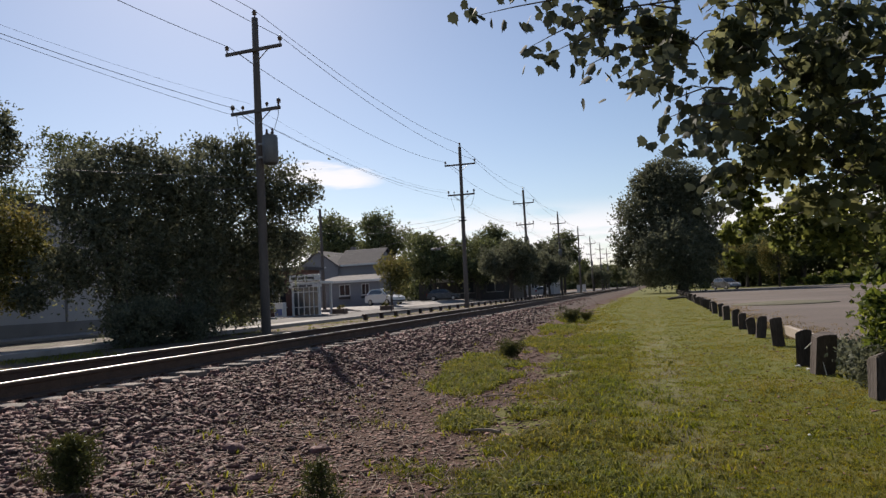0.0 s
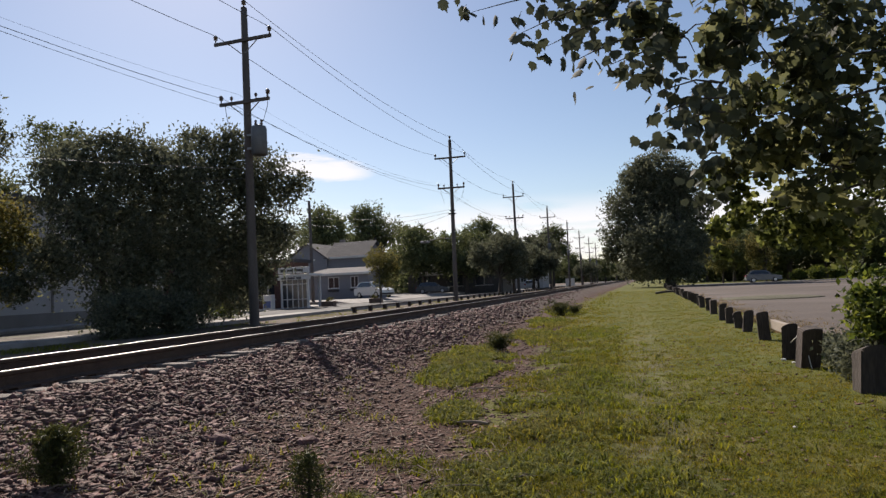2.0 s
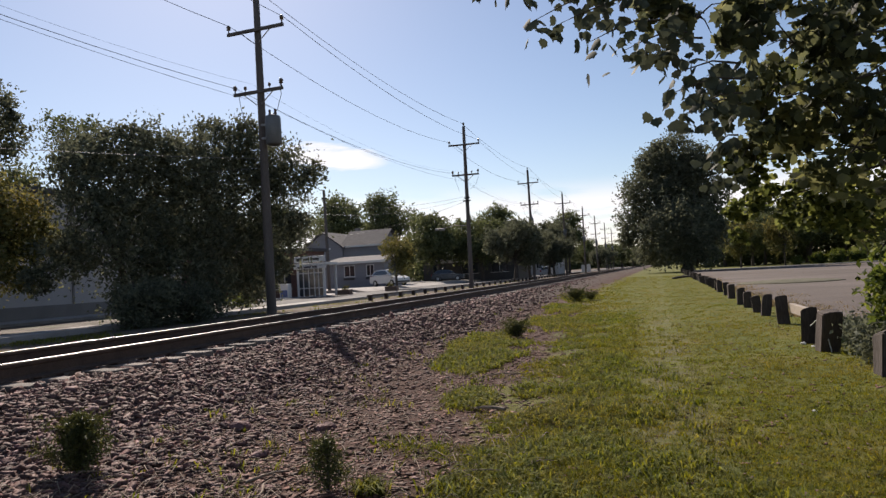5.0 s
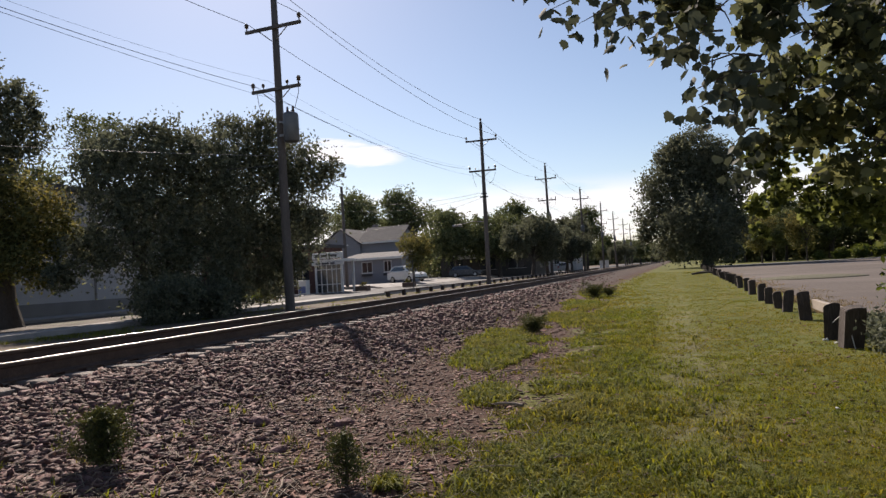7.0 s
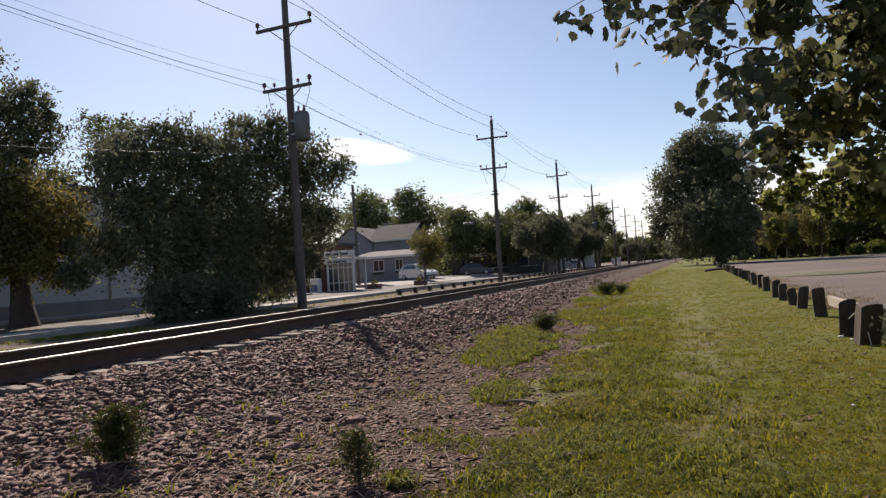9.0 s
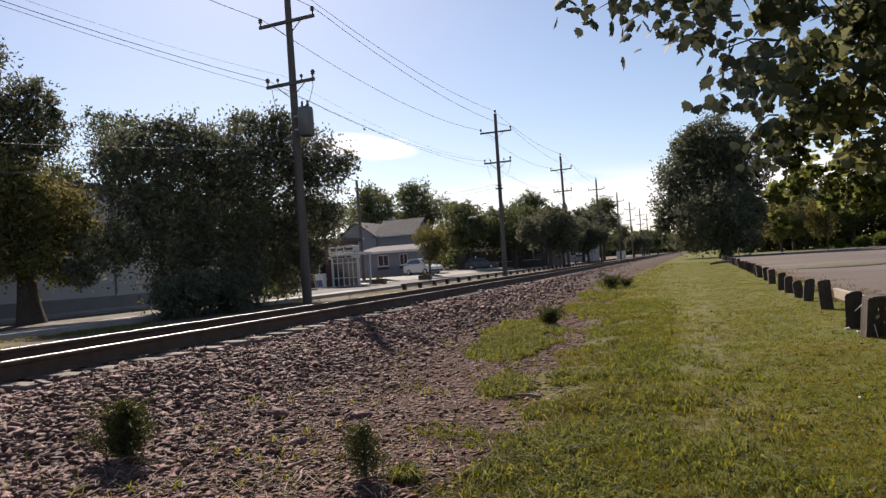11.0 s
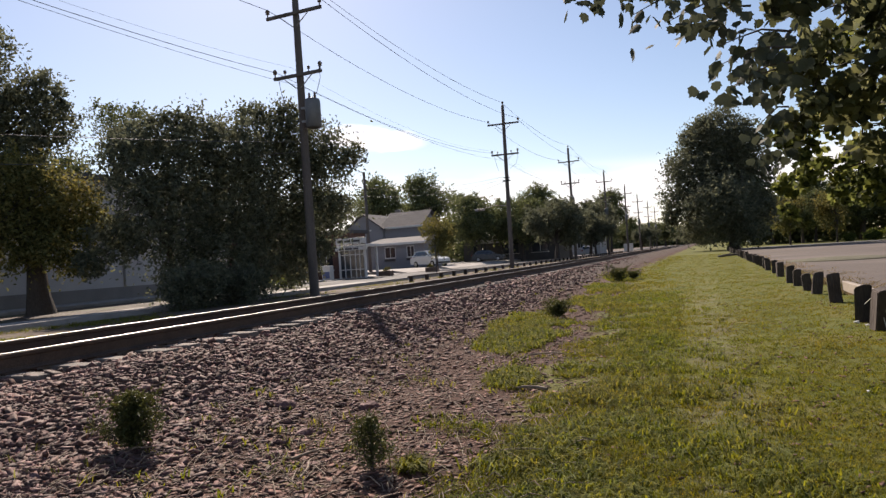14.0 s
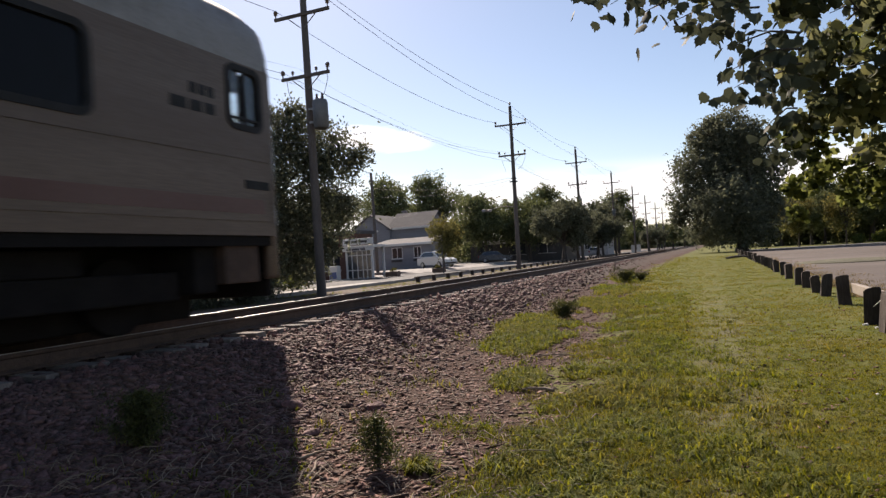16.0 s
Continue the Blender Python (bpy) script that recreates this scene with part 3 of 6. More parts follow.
def build_posts():
    rng = np.random.default_rng(8)
    spots = [(2.34, 8.6, 0.50, -10, 6, 0.26), (2.16, 10.7, 0.58, 9, 4, 0.26), (2.13, 11.7, 0.55, -3, 2, 0.22), (2.30, 15.1, 0.56, -5, -2, 0.22),
             (2.27, 17.3, 0.50, -6, 8, 0.21), (2.25, 18.5, 0.42, 3, -6, 0.2), (2.24, 20.4, 0.45, 2, 1, 0.21), (2.20, 21.7, 0.50, -1, 3, 0.2),
             (2.27, 25.2, 0.50, 4, 0, 0.21), (2.36, 28.0, 0.48, -2, 0, 0.21)]
    y = 30.6
    while y < 92:
        spots.append((2.38 + 0.004 * (y - 30) + rng.normal(0, 0.03), y, 0.48 + rng.normal(0, 0.03), rng.normal(0, 3), rng.normal(0, 3), 0.21))
        y += 2.45 + rng.normal(0, 0.15)
    for i, (x, y, h, rx, ry, w) in enumerate(spots):
        bm = boxes((-w / 2, w / 2, -w / 2, w / 2, -0.3, h))
        bmesh.ops.subdivide_edges(bm, edges=bm.edges[:], cuts=2, use_grid_fill=True)
        bmesh.ops.bevel(bm, geom=[e for e in bm.edges if e.calc_face_angle(0) > 1], offset=0.014, segments=2, affect="EDGES")
        for v in bm.verts:
            v.co += Vector((noise.noise(v.co * 4 + Vector((i, 0, 0))), noise.noise(v.co * 4 + Vector((0, i, 5))), 0.6 * noise.noise(v.co * 5 + Vector((9, i, 0))))) * 0.018
        slope = rng.uniform(0.15, 0.6) if i < 8 else rng.uniform(0, 0.2)
        for v in bm.verts:
            if v.co.z > 0.8 * h:
                v.co.z -= slope * max(0.0, -v.co.x - 0.01) + 0.08 * slope * (v.co.y + w / 2)
        ob = part("timber_post", bm, POST_WOOD, None)
        ob.matrix_world = pose(x, y, LAWN + 0.01, rx, ry, rng.uniform(-12, 12))
        label = "short dark weathered timber bollard at the lawn's edge"
        if i in (1, 4, 0):
            label = "leaning dark timber bollard with worn corners"
        tagged(ob, label, "bollard", "posts along the parking lot")
    rail = part("timber_rail", boxes((-0.05, 0.05, -1.55, 1.55, -0.09, 0.09), bevel=0.012), FRESH_WOOD, None)
    rail.matrix_world = pose(2.38, 13.4, LAWN + 0.36, -1.0, 0, -2.5)
    tagged(rail, "pale sawn timber rail fixed between two bollards", "fence rail")
    log = part("fallen_branch", tube_mesh("fallen_branch", [[((-0.9, 0, 0.05), 0.09), ((-0.3, 0.1, 0.14), 0.1), ((0.4, 0, 0.16), 0.08), ((1.0, 0.1, 0.05), 0.04)],
                                                            [((-0.2, 0.1, 0.14), 0.06), ((0.1, 0.5, 0.32), 0.04), ((0.5, 0.8, 0.2), 0.02)]], BARK, 8), None, None, smooth=True)
    log.matrix_world = pose(1.8, 58.7, LAWN)
    tagged(log, "dark fallen branch lying on the lawn", "branch")


build_guard_rail()
build_posts()


# ---- trees ----
def crown_mesh(name, rng, lobes, leaves, leaf, mat, droop=0.35, reach=0.42):
    """Leaves strung along short twigs that grow out of the crown's lobes, each (x, y, z, radius)."""
    lobes = np.array(lobes, float)
    per = 9
    n = max(12, leaves // per)
    weight = lobes[:, 3] ** 2
    which = rng.choice(len(lobes), n, p=weight / weight.sum())
    d = rng.normal(size=(n, 3))
    d /= np.linalg.norm(d, axis=1)[:, None]
    r = lobes[which, 3]
    lump = np.array([1 + 0.45 * noise.noise(Vector(a) * 2.1 + Vector((k * 3.7, 0, 0))) for a, k in zip(d, which)])
    start = lobes[which, :3] + d * (r * lump * rng.uniform(0.12, 0.92, n) ** 0.6)[:, None] * np.array([1, 1, 0.9])
    way = d + rng.normal(0, 0.55, (n, 3)) + np.array([0, 0, 0.25])
    way /= np.linalg.norm(way, axis=1)[:, None]
    long = np.minimum(r, 1.6 * np.median(r)) * reach * rng.gamma(4.0, 0.25, n)
    u = np.tile((np.arange(per) + 0.5) / per, n)
    at = np.repeat(start, per, 0) + np.repeat(way * long[:, None], per, 0) * u[:, None]
    at[:, 2] -= droop * np.repeat(long, per) * u * u
    at += rng.normal(0, 1, at.shape) * np.repeat(long, per)[:, None] * 0.13
    size = leaf * rng.uniform(0.6, 1.3, len(at))
    v, f = strew(LEAF_V, LEAF_F, at, turns(rng, len(at)), np.stack([size * 0.85, size, size], 1))
    return mesh_np(name, v, f, mat), start


def round_lobes(rng, centre, radii, count=15, size=0.46):
    """Lobes spread unevenly through an ellipsoid, largest in its middle."""
    out = [(*centre, size * 1.25 * min(radii))]
    for i in range(count):
        d = rng.normal(size=3)
        d /= np.linalg.norm(d)
        k = rng.uniform(0.5, 0.78)
        s = size * rng.uniform(0.6, 1.15) * (sum(radii) / 3)
        out.append((*(np.array(centre) + d * k * np.array(radii)), s))
    return out


def branch_paths(rng, base, height, radius, tips, stems=1):
    """A trunk, or some, with limbs that reach the given tips."""
    paths = []
    for s in range(stems):
        lean = rng.normal(0, 0.05 if stems == 1 else 0.22, 2)
        top = Vector((base[0] + lean[0] * height, base[1] + lean[1] * height, base[2] + height))
        trunk = [(Vector(base) + Vector((rng.normal(0, 0.12) if stems > 1 else 0, rng.normal(0, 0.12) if stems > 1 else 0, -0.2)), radius * 1.35)]
        for i in range(1, 7):
            u = i / 6
            p = Vector(base).lerp(top, u) + Vector((rng.normal(0, 0.03), rng.normal(0, 0.03), 0)) * height * 0.25
            trunk.append((p, radius * (1.05 - 0.8 * u)))
        paths.append(trunk)
        for tip in tips[s::stems]:
            u = rng.uniform(0.3, 0.92)
            i = min(5, int(u * 6))
            start, r0 = trunk[i][0].lerp(trunk[i + 1][0], u * 6 - i), trunk[i][1] * 0.55
            end = Vector(tip)
            mid = start.lerp(end, 0.5) + Vector((0, 0, 0.12 * (end - start).length)) + Vector(rng.normal(0, 0.06, 3)) * (end - start).length
            paths.append([(start, r0), (start.lerp(mid, 0.55), r0 * 0.7), (mid, r0 * 0.5), (end, max(0.008, r0 * 0.12))])
    return paths


def build_tree(name, seed, height, trunk, leaf, leaves, mat, label, category="tree", lobes=None, centre=None, radii=None, stems=1, limbs=26, droop=0.35, reach=0.42, count=15, size=0.46):
    """A tree with its foot at 0: trunk and limbs, and a crown of leafy lobes."""
    rng = np.random.default_rng(seed)
    root = thing(name, pose(0, 0, 0), label, category)
    lobes = lobes or round_lobes(rng, centre, radii, count, size)
    me, pts = crown_mesh("crown", rng, lobes, leaves, leaf, mat, droop, reach)
    tips = np.concatenate([np.array(lobes)[:, :3], pts[rng.permutation(len(pts))[:limbs]]])
    part("trunk", tube_mesh("trunk", branch_paths(rng, (0, 0, 0), height * 0.72, trunk, tips, stems), BARK, 8), None, root, smooth=True)
    part("crown", me, None, root)
    return root


def put(root, x, y, z, turn=0.0, size=1.0, label=""):
    root.matrix_world = pose(x, y, z, 0, 0, turn) @ Matrix.Scale(size, 4)
    return tagged(root, label)


def again(root, x, y, z, turn, size, label=""):
    ob = copy_thing(root, pose(x, y, z, 0, 0, turn))
    ob.scale = (size, size, size * 1.0)
    return tagged(ob, label)


DARK_LOBES = [(0.26, -2.11, 4.92, 1.61), (1.42, -1.22, 5.8, 1.43), (2.36, -0.39, 5.66, 1.29), (0.99, -1.81, 3.06, 1.71), (1.9, 0.34, 3.91, 1.83), (-0.06, -3.23, 2.43, 0.92), (-0.47, -3.94, 1.64, 0.53), (-0.58, -1.8, 6.08, 0.93), (1.78, -0.35, 1.78, 1.57), (1.33, -1.53, 0.82, 1.05), (2.6, 0.31, 0.76, 1.1), (1.29, -1.57, 6.65, 0.44), (0.39, -1.71, 6.68, 0.41)]
POLE_LOBES = [(2.39, -1.57, 6.54, 1.19), (3.65, -0.66, 6.24, 1.16), (2.67, -1.01, 4.68, 1.74), (4.59, -0.59, 5.16, 0.96), (5.66, -0.5, 5.44, 0.54), (3.66, -0.18, 3.12, 1.36), (2.08, -1.18, 2.4, 1.51), (2.74, -0.68, 1.19, 0.89), (1.98, -2.06, 7.27, 0.59), (3.16, -1.24, 7.32, 0.55), (5.0, -0.59, 3.56, 0.59), (3.82, -0.59, 1.82, 0.6)]
YELLOW_LOBES = [(0.68, -0.56, 4.21, 1.3), (1.77, 0.07, 3.75, 0.99), (0.13, -1.07, 2.77, 1.21), (1.33, -0.31, 2.49, 1.1), (1.73, 0.88, 3.08, 0.74), (1.89, -0.05, 1.66, 0.51), (0.37, -1.11, 4.89, 0.97), (-0.52, -2.11, 3.57, 1.32)]
TALL_LOBES = [(1.77, 1.37, 7.65, 1.44), (2.61, 2.08, 8.65, 0.84), (2.25, 2.91, 7.39, 0.87), (1.27, 0.26, 8.69, 1.47), (0.75, 0.28, 6.64, 1.7), (1.48, 2.21, 6.48, 0.86), (1.73, 0.23, 10.08, 1.05), (2.96, 2.69, 8.17, 0.31), (0.03, -0.36, 4.96, 1.26)]
AIRY_LOBES = [(0.25, 0.06, 16.45, 1.9), (0.92, 1.84, 17.69, 1.14), (0.44, -1.57, 17.48, 1.2), (0.2, 0.64, 14.18, 2.37)]
GREAT_LOBES = [(-0.86, -1.17, 16.51, 3.22), (-3.61, 1.05, 15.47, 2.85), (2.12, -2.99, 14.19, 2.82), (-5.47, -0.51, 11.54, 3.14), (-0.59, -0.56, 11.78, 4.24), (3.51, 1.38, 10.36, 2.78), (-6.29, -0.18, 7.3, 2.84), (-1.29, -0.13, 6.45, 4.49), (3.36, -0.31, 5.64, 2.58), (-4.03, 3.0, 3.63, 2.75), (0.83, -3.09, 2.96, 2.68), (-0.36, 4.27, 13.49, 4.04), (-1.07, -5.13, 6.17, 4.41), (-7.79, -0.12, 5.05, 1.43), (-2.73, -1.29, 17.52, 1.23)]


def build_trees():
    # street trees before the pale wall
    a = build_tree("street_tree", 11, 7.6, 0.16, 0.145, 49000, LEAF_DARK, "dense dark green street tree with leaves down to the ground", lobes=DARK_LOBES, stems=3)
    put(a, -18.6, 20.6, -0.40)
    b = build_tree("street_tree", 12, 8.0, 0.17, 0.145, 34000, LEAF_DARK, "tall dark green street tree behind the utility pole", lobes=POLE_LOBES, stems=2, reach=0.5)
    put(b, -18.6, 24.4, -0.40)
    c = build_tree("street_tree", 13, 6.6, 0.40, 0.145, 24000, LEAF_YELLOW, "street tree turning yellow with a thick dark trunk", lobes=YELLOW_LOBES)
    put(c, -22.3, 17.3, -0.40)
    k = build_tree("street_tree", 23, 10.5, 0.26, 0.16, 27000, LEAF_DARK, "tall dark green tree beside the yellowing street tree", lobes=TALL_LOBES)
    put(k, -26.29, 16.86, -0.40)
    w = build_tree("tall_tree", 24, 15.0, 0.26, 0.30, 3600, LEAF_GREEN, "tall thin-crowned tree behind the pale building", lobes=AIRY_LOBES, reach=0.6)
    put(w, -53.6, 50.4, -0.40)
    u = build_tree("understory_shrub", 22, 2.0, 0.04, 0.11, 7000, LEAF_DARK, "dense dark shrub beneath the street trees", "shrub", centre=(0, 0, 0.75), radii=(1.0, 1.4, 0.85), limbs=12, stems=3)
    put(u, -15.0, 16.9, -0.42, 30)
    again(u, -14.9, 18.6, -0.42, 120, 0.9)
    # young tree by the parked car, dark tree by the guard rail
    d = build_tree("young_tree", 14, 6.2, 0.11, 0.22, 7000, LEAF_YELLOW, "young yellow-green tree beside the parked white car", centre=(0, 0, 4.1), radii=(2.3, 2.3, 2.5))
    put(d, -24.0, 60, -0.36, 0, 0.78)
    e = build_tree("roadside_tree", 15, 7.2, 0.2, 0.27, 15000, LEAF_DARK, "round dark green tree beside the guard rail", centre=(0, 0, 4.3), radii=(3.4, 3.4, 3.0), reach=0.3)
    put(e, -15.6, 75, -0.42)
    # taller trees behind the houses
    f = build_tree("tall_tree", 16, 14.5, 0.3, 0.38, 13000, LEAF_GREEN, "tall leafy tree behind the houses", centre=(0, 0, 10.0), radii=(5.2, 5.2, 4.6), size=0.40)
    put(f, -48.2, 95, -0.4)
    again(f, -45.6, 110, -0.4, 90, 1.12)
    g = build_tree("broad_tree", 17, 10.5, 0.3, 0.38, 16000, LEAF_GREEN, "broad spreading green tree above the shop", centre=(0, 0, 6.3), radii=(6.4, 6.0, 3.8), count=20, size=0.36)
    put(g, -29.5, 90, -0.4)
    again(g, -24.0, 92.5, -0.4, 60, 0.9)
    again(f, -28.0, 122, -0.4, 200, 0.93)
    again(e, -17.0, 108, -0.4, 40, 1.25, "round green tree beside the street")
    again(e, -14.8, 99, -0.4, 130, 0.9, "small dark tree beside the guard rail")
    again(g, -36, 118, -0.4, 250, 1.1)
    again(f, -62, 100, -0.4, 20, 1.0)
    again(g, -58, 84, -0.4, 320, 1.1)
    again(g, -42, 60, -0.4, 110, 0.72, "green tree beside the brick shop")
    again(f, -56, 46, -0.4, 300, 0.9)
    again(e, -14.6, 79, -0.4, 250, 0.92, "dark round tree beside the guard rail")
    # the line of trees where the street and the track meet the horizon
    rng = np.random.default_rng(40)
    for x, y, s in ((-19, 150, 0.95), (-14.5, 172, 0.85), (-20, 190, 1.0), (-15, 214, 1.0), (-24, 225, 1.3), (-13, 250, 1.05), (-10, 272, 1.1), (-19, 285, 1.2), (-3, 300, 1.15), (3, 330, 1.3), (-8, 345, 1.3), (10, 260, 1.0)):
        again((g, f, e)[int(rng.integers(0, 3))], x, y, -0.4, rng.uniform(0, 360), s * rng.uniform(0.85, 1.0), "distant green tree by the railway")
    # the great tree at the lawn's far end
    h = build_tree("large_tree", 18, 19.0, 0.62, 0.38, 76000, LEAF_DARK, "very large dark full-crowned tree at the end of the lawn", lobes=GREAT_LOBES, limbs=40, reach=0.34)
    put(h, 3.7, 100, LAWN)
    # trees beyond the parking lot
    for x, y, s, t in ((13.5, 112, 0.80, g), (16.0, 118, 0.72, f), (21.5, 113, 0.95, g), (27, 116, 0.75, f), (30.5, 111, 1.0, g), (38, 114, 0.95, g), (45, 112, 1.0, f), (54, 110, 1.1, g), (11, 128, 0.85, g),
                       (24, 128, 1.15, g), (35, 130, 1.2, g), (50, 128, 1.2, g), (64, 112, 1.1, g), (9, 150, 1.0, f), (17, 150, 1.1, g)):
        back = 13 if y < 120 else 8
        again(t, x * (1 + back / y), y + back, LAWN, rng.uniform(0, 360), s * 1.1, "leafy green tree beyond the parking lot")
    again(d, 28.4, 110, LAWN, 50, 1.3, "yellow-green tree beyond the parking lot")
    again(d, 17.6, 110, LAWN, 150, 1.2, "yellow-green tree beyond the parking lot")
    again(d, 11.8, 112, LAWN, 220, 1.15, "yellow-green tree beyond the parking lot")
    # trimmed shrubs along the side road
    s = build_tree("round_shrub", 19, 1.6, 0.05, 0.15, 6600, LEAF_BUSH, "rounded trimmed green shrub beside the side road", "shrub", lobes=[(0, 0, 0.82, 0.82), (0.45, 0, 0.7, 0.7), (-0.45, 0.1, 0.7, 0.7)], limbs=8, reach=0.2)
    put(s, 21.7, 108.4, LAWN, 0, 1.1)
    for x, y, k in ((24.0, 107.8, 1.35), (26.4, 107.4, 1.4), (29.0, 107.6, 1.25), (18.9, 108.6, 0.9), (31.5, 107.8, 1.15)):
        again(s, x, y, LAWN, 60 * k, k)


def build_woods():
    """Belts of far trees that close the view, each one mass of leaves."""
    for seed, x0, x1, y0, y1, high, n, leaf in ((71, 4, 120, 136, 146, 8.0, 22000, 0.75), (72, -140, -30, 150, 165, 11.0, 9000, 0.9), (73, -90, 80, 430, 460, 13.0, 20000, 1.9), (74, -75, -47, 30, 80, 8.0, 5000, 0.6), (75, -64, -35, 108, 116, 5.5, 6000, 0.5)):
        rng = np.random.default_rng(seed)
        x, y = rng.uniform(x0, x1, n), rng.uniform(y0, y1, n)
        top = high * (0.75 + 0.25 * np.sin(x * 0.55 + seed) * np.sin(y * 0.21 + x * 0.23))
        z = -0.7 + top * rng.uniform(0, 1, n) ** 0.8
        v, f = strew(LEAF_V, LEAF_F, np.stack([x, y, z], 1), turns(rng, n), np.repeat((leaf * rng.uniform(0.6, 1.3, n))[:, None], 3, 1) * np.array([1.6, 1, 1]))
        tagged(part("far_woods", mesh_np("far_woods", v, f, LEAF_GREEN), None, None), "distant belt of green woods", "woods", kind="stuff")


build_trees()
build_woods()


# ---- the near maple, the bush and the seedlings ----
MAPLE_OUT = [(0, 0), (0.14, 0.05), (0.40, 0.08), (0.43, 0.25), (0.55, 0.45), (0.40, 0.53), (0.31, 0.72), (0.15, 0.72), (0, 1.0),
             (-0.15, 0.72), (-0.31, 0.72), (-0.40, 0.53), (-0.55, 0.45), (-0.43, 0.25), (-0.40, 0.08), (-0.14, 0.05)]


def maple_leaf():
    """One lobed leaf, 1 long: vertices and triangles fanned from its middle, a little cupped."""
    v = [(0, 0.36, 0.03)] + [(x, y, -0.22 * x * x - 0.10 * y * y) for x, y in MAPLE_OUT]
    k = len(MAPLE_OUT)
    return np.array(v), np.array([(0, 1 + i, 1 + (i + 1) % k) for i in range(k)])


SPRAYS = [(-0.24, 5.3, 2.96, -1.26, 4.98, 2.97), (-0.24, 5.24, 2.82, -1.15, 5.0, 2.73), (-0.13, 5.2, 2.68, -0.8, 5.05, 2.48), (0.02, 5.24, 2.58, -0.6, 5.1, 2.41), (0.12, 5.2, 2.38, -0.4, 5.07, 2.26), (0.31, 5.42, 2.33, -0.17, 5.3, 2.23), (0.43, 5.62, 2.33, 0.04, 5.51, 2.21), (0.68, 5.56, 2.07, 0.42, 5.45, 1.99), (0.62, 5.37, 2.03, 0.18, 5.27, 1.96), (0.65, 5.3, 1.89, 0.15, 5.2, 1.8), (0.65, 5.32, 1.79, 0.2, 5.23, 1.66), (0.67, 5.63, 1.78, 0.34, 5.51, 1.75), (0.73, 6.46, 1.68, 0.49, 6.35, 1.55), (0.83, 7.08, 1.49, 0.52, 6.98, 1.34), (0.34, 5.34, 2.83, -0.63, 5.1, 2.95), (0.34, 5.58, 2.78, -0.36, 5.41, 2.79)]
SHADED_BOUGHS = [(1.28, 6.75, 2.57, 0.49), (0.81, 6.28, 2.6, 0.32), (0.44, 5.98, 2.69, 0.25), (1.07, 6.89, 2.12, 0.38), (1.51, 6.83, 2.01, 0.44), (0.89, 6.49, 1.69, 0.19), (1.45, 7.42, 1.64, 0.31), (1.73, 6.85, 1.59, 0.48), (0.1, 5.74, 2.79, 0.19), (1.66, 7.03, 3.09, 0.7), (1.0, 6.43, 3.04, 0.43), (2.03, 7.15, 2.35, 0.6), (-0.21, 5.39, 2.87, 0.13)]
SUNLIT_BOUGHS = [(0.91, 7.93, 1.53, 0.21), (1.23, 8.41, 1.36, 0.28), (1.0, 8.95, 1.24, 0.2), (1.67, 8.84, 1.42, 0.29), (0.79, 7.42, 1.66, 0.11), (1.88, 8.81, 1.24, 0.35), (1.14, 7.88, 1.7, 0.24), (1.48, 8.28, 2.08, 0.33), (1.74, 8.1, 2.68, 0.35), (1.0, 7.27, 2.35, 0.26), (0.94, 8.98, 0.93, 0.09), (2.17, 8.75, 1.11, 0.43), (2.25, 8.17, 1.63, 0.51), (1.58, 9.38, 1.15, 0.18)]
SWAYING = []


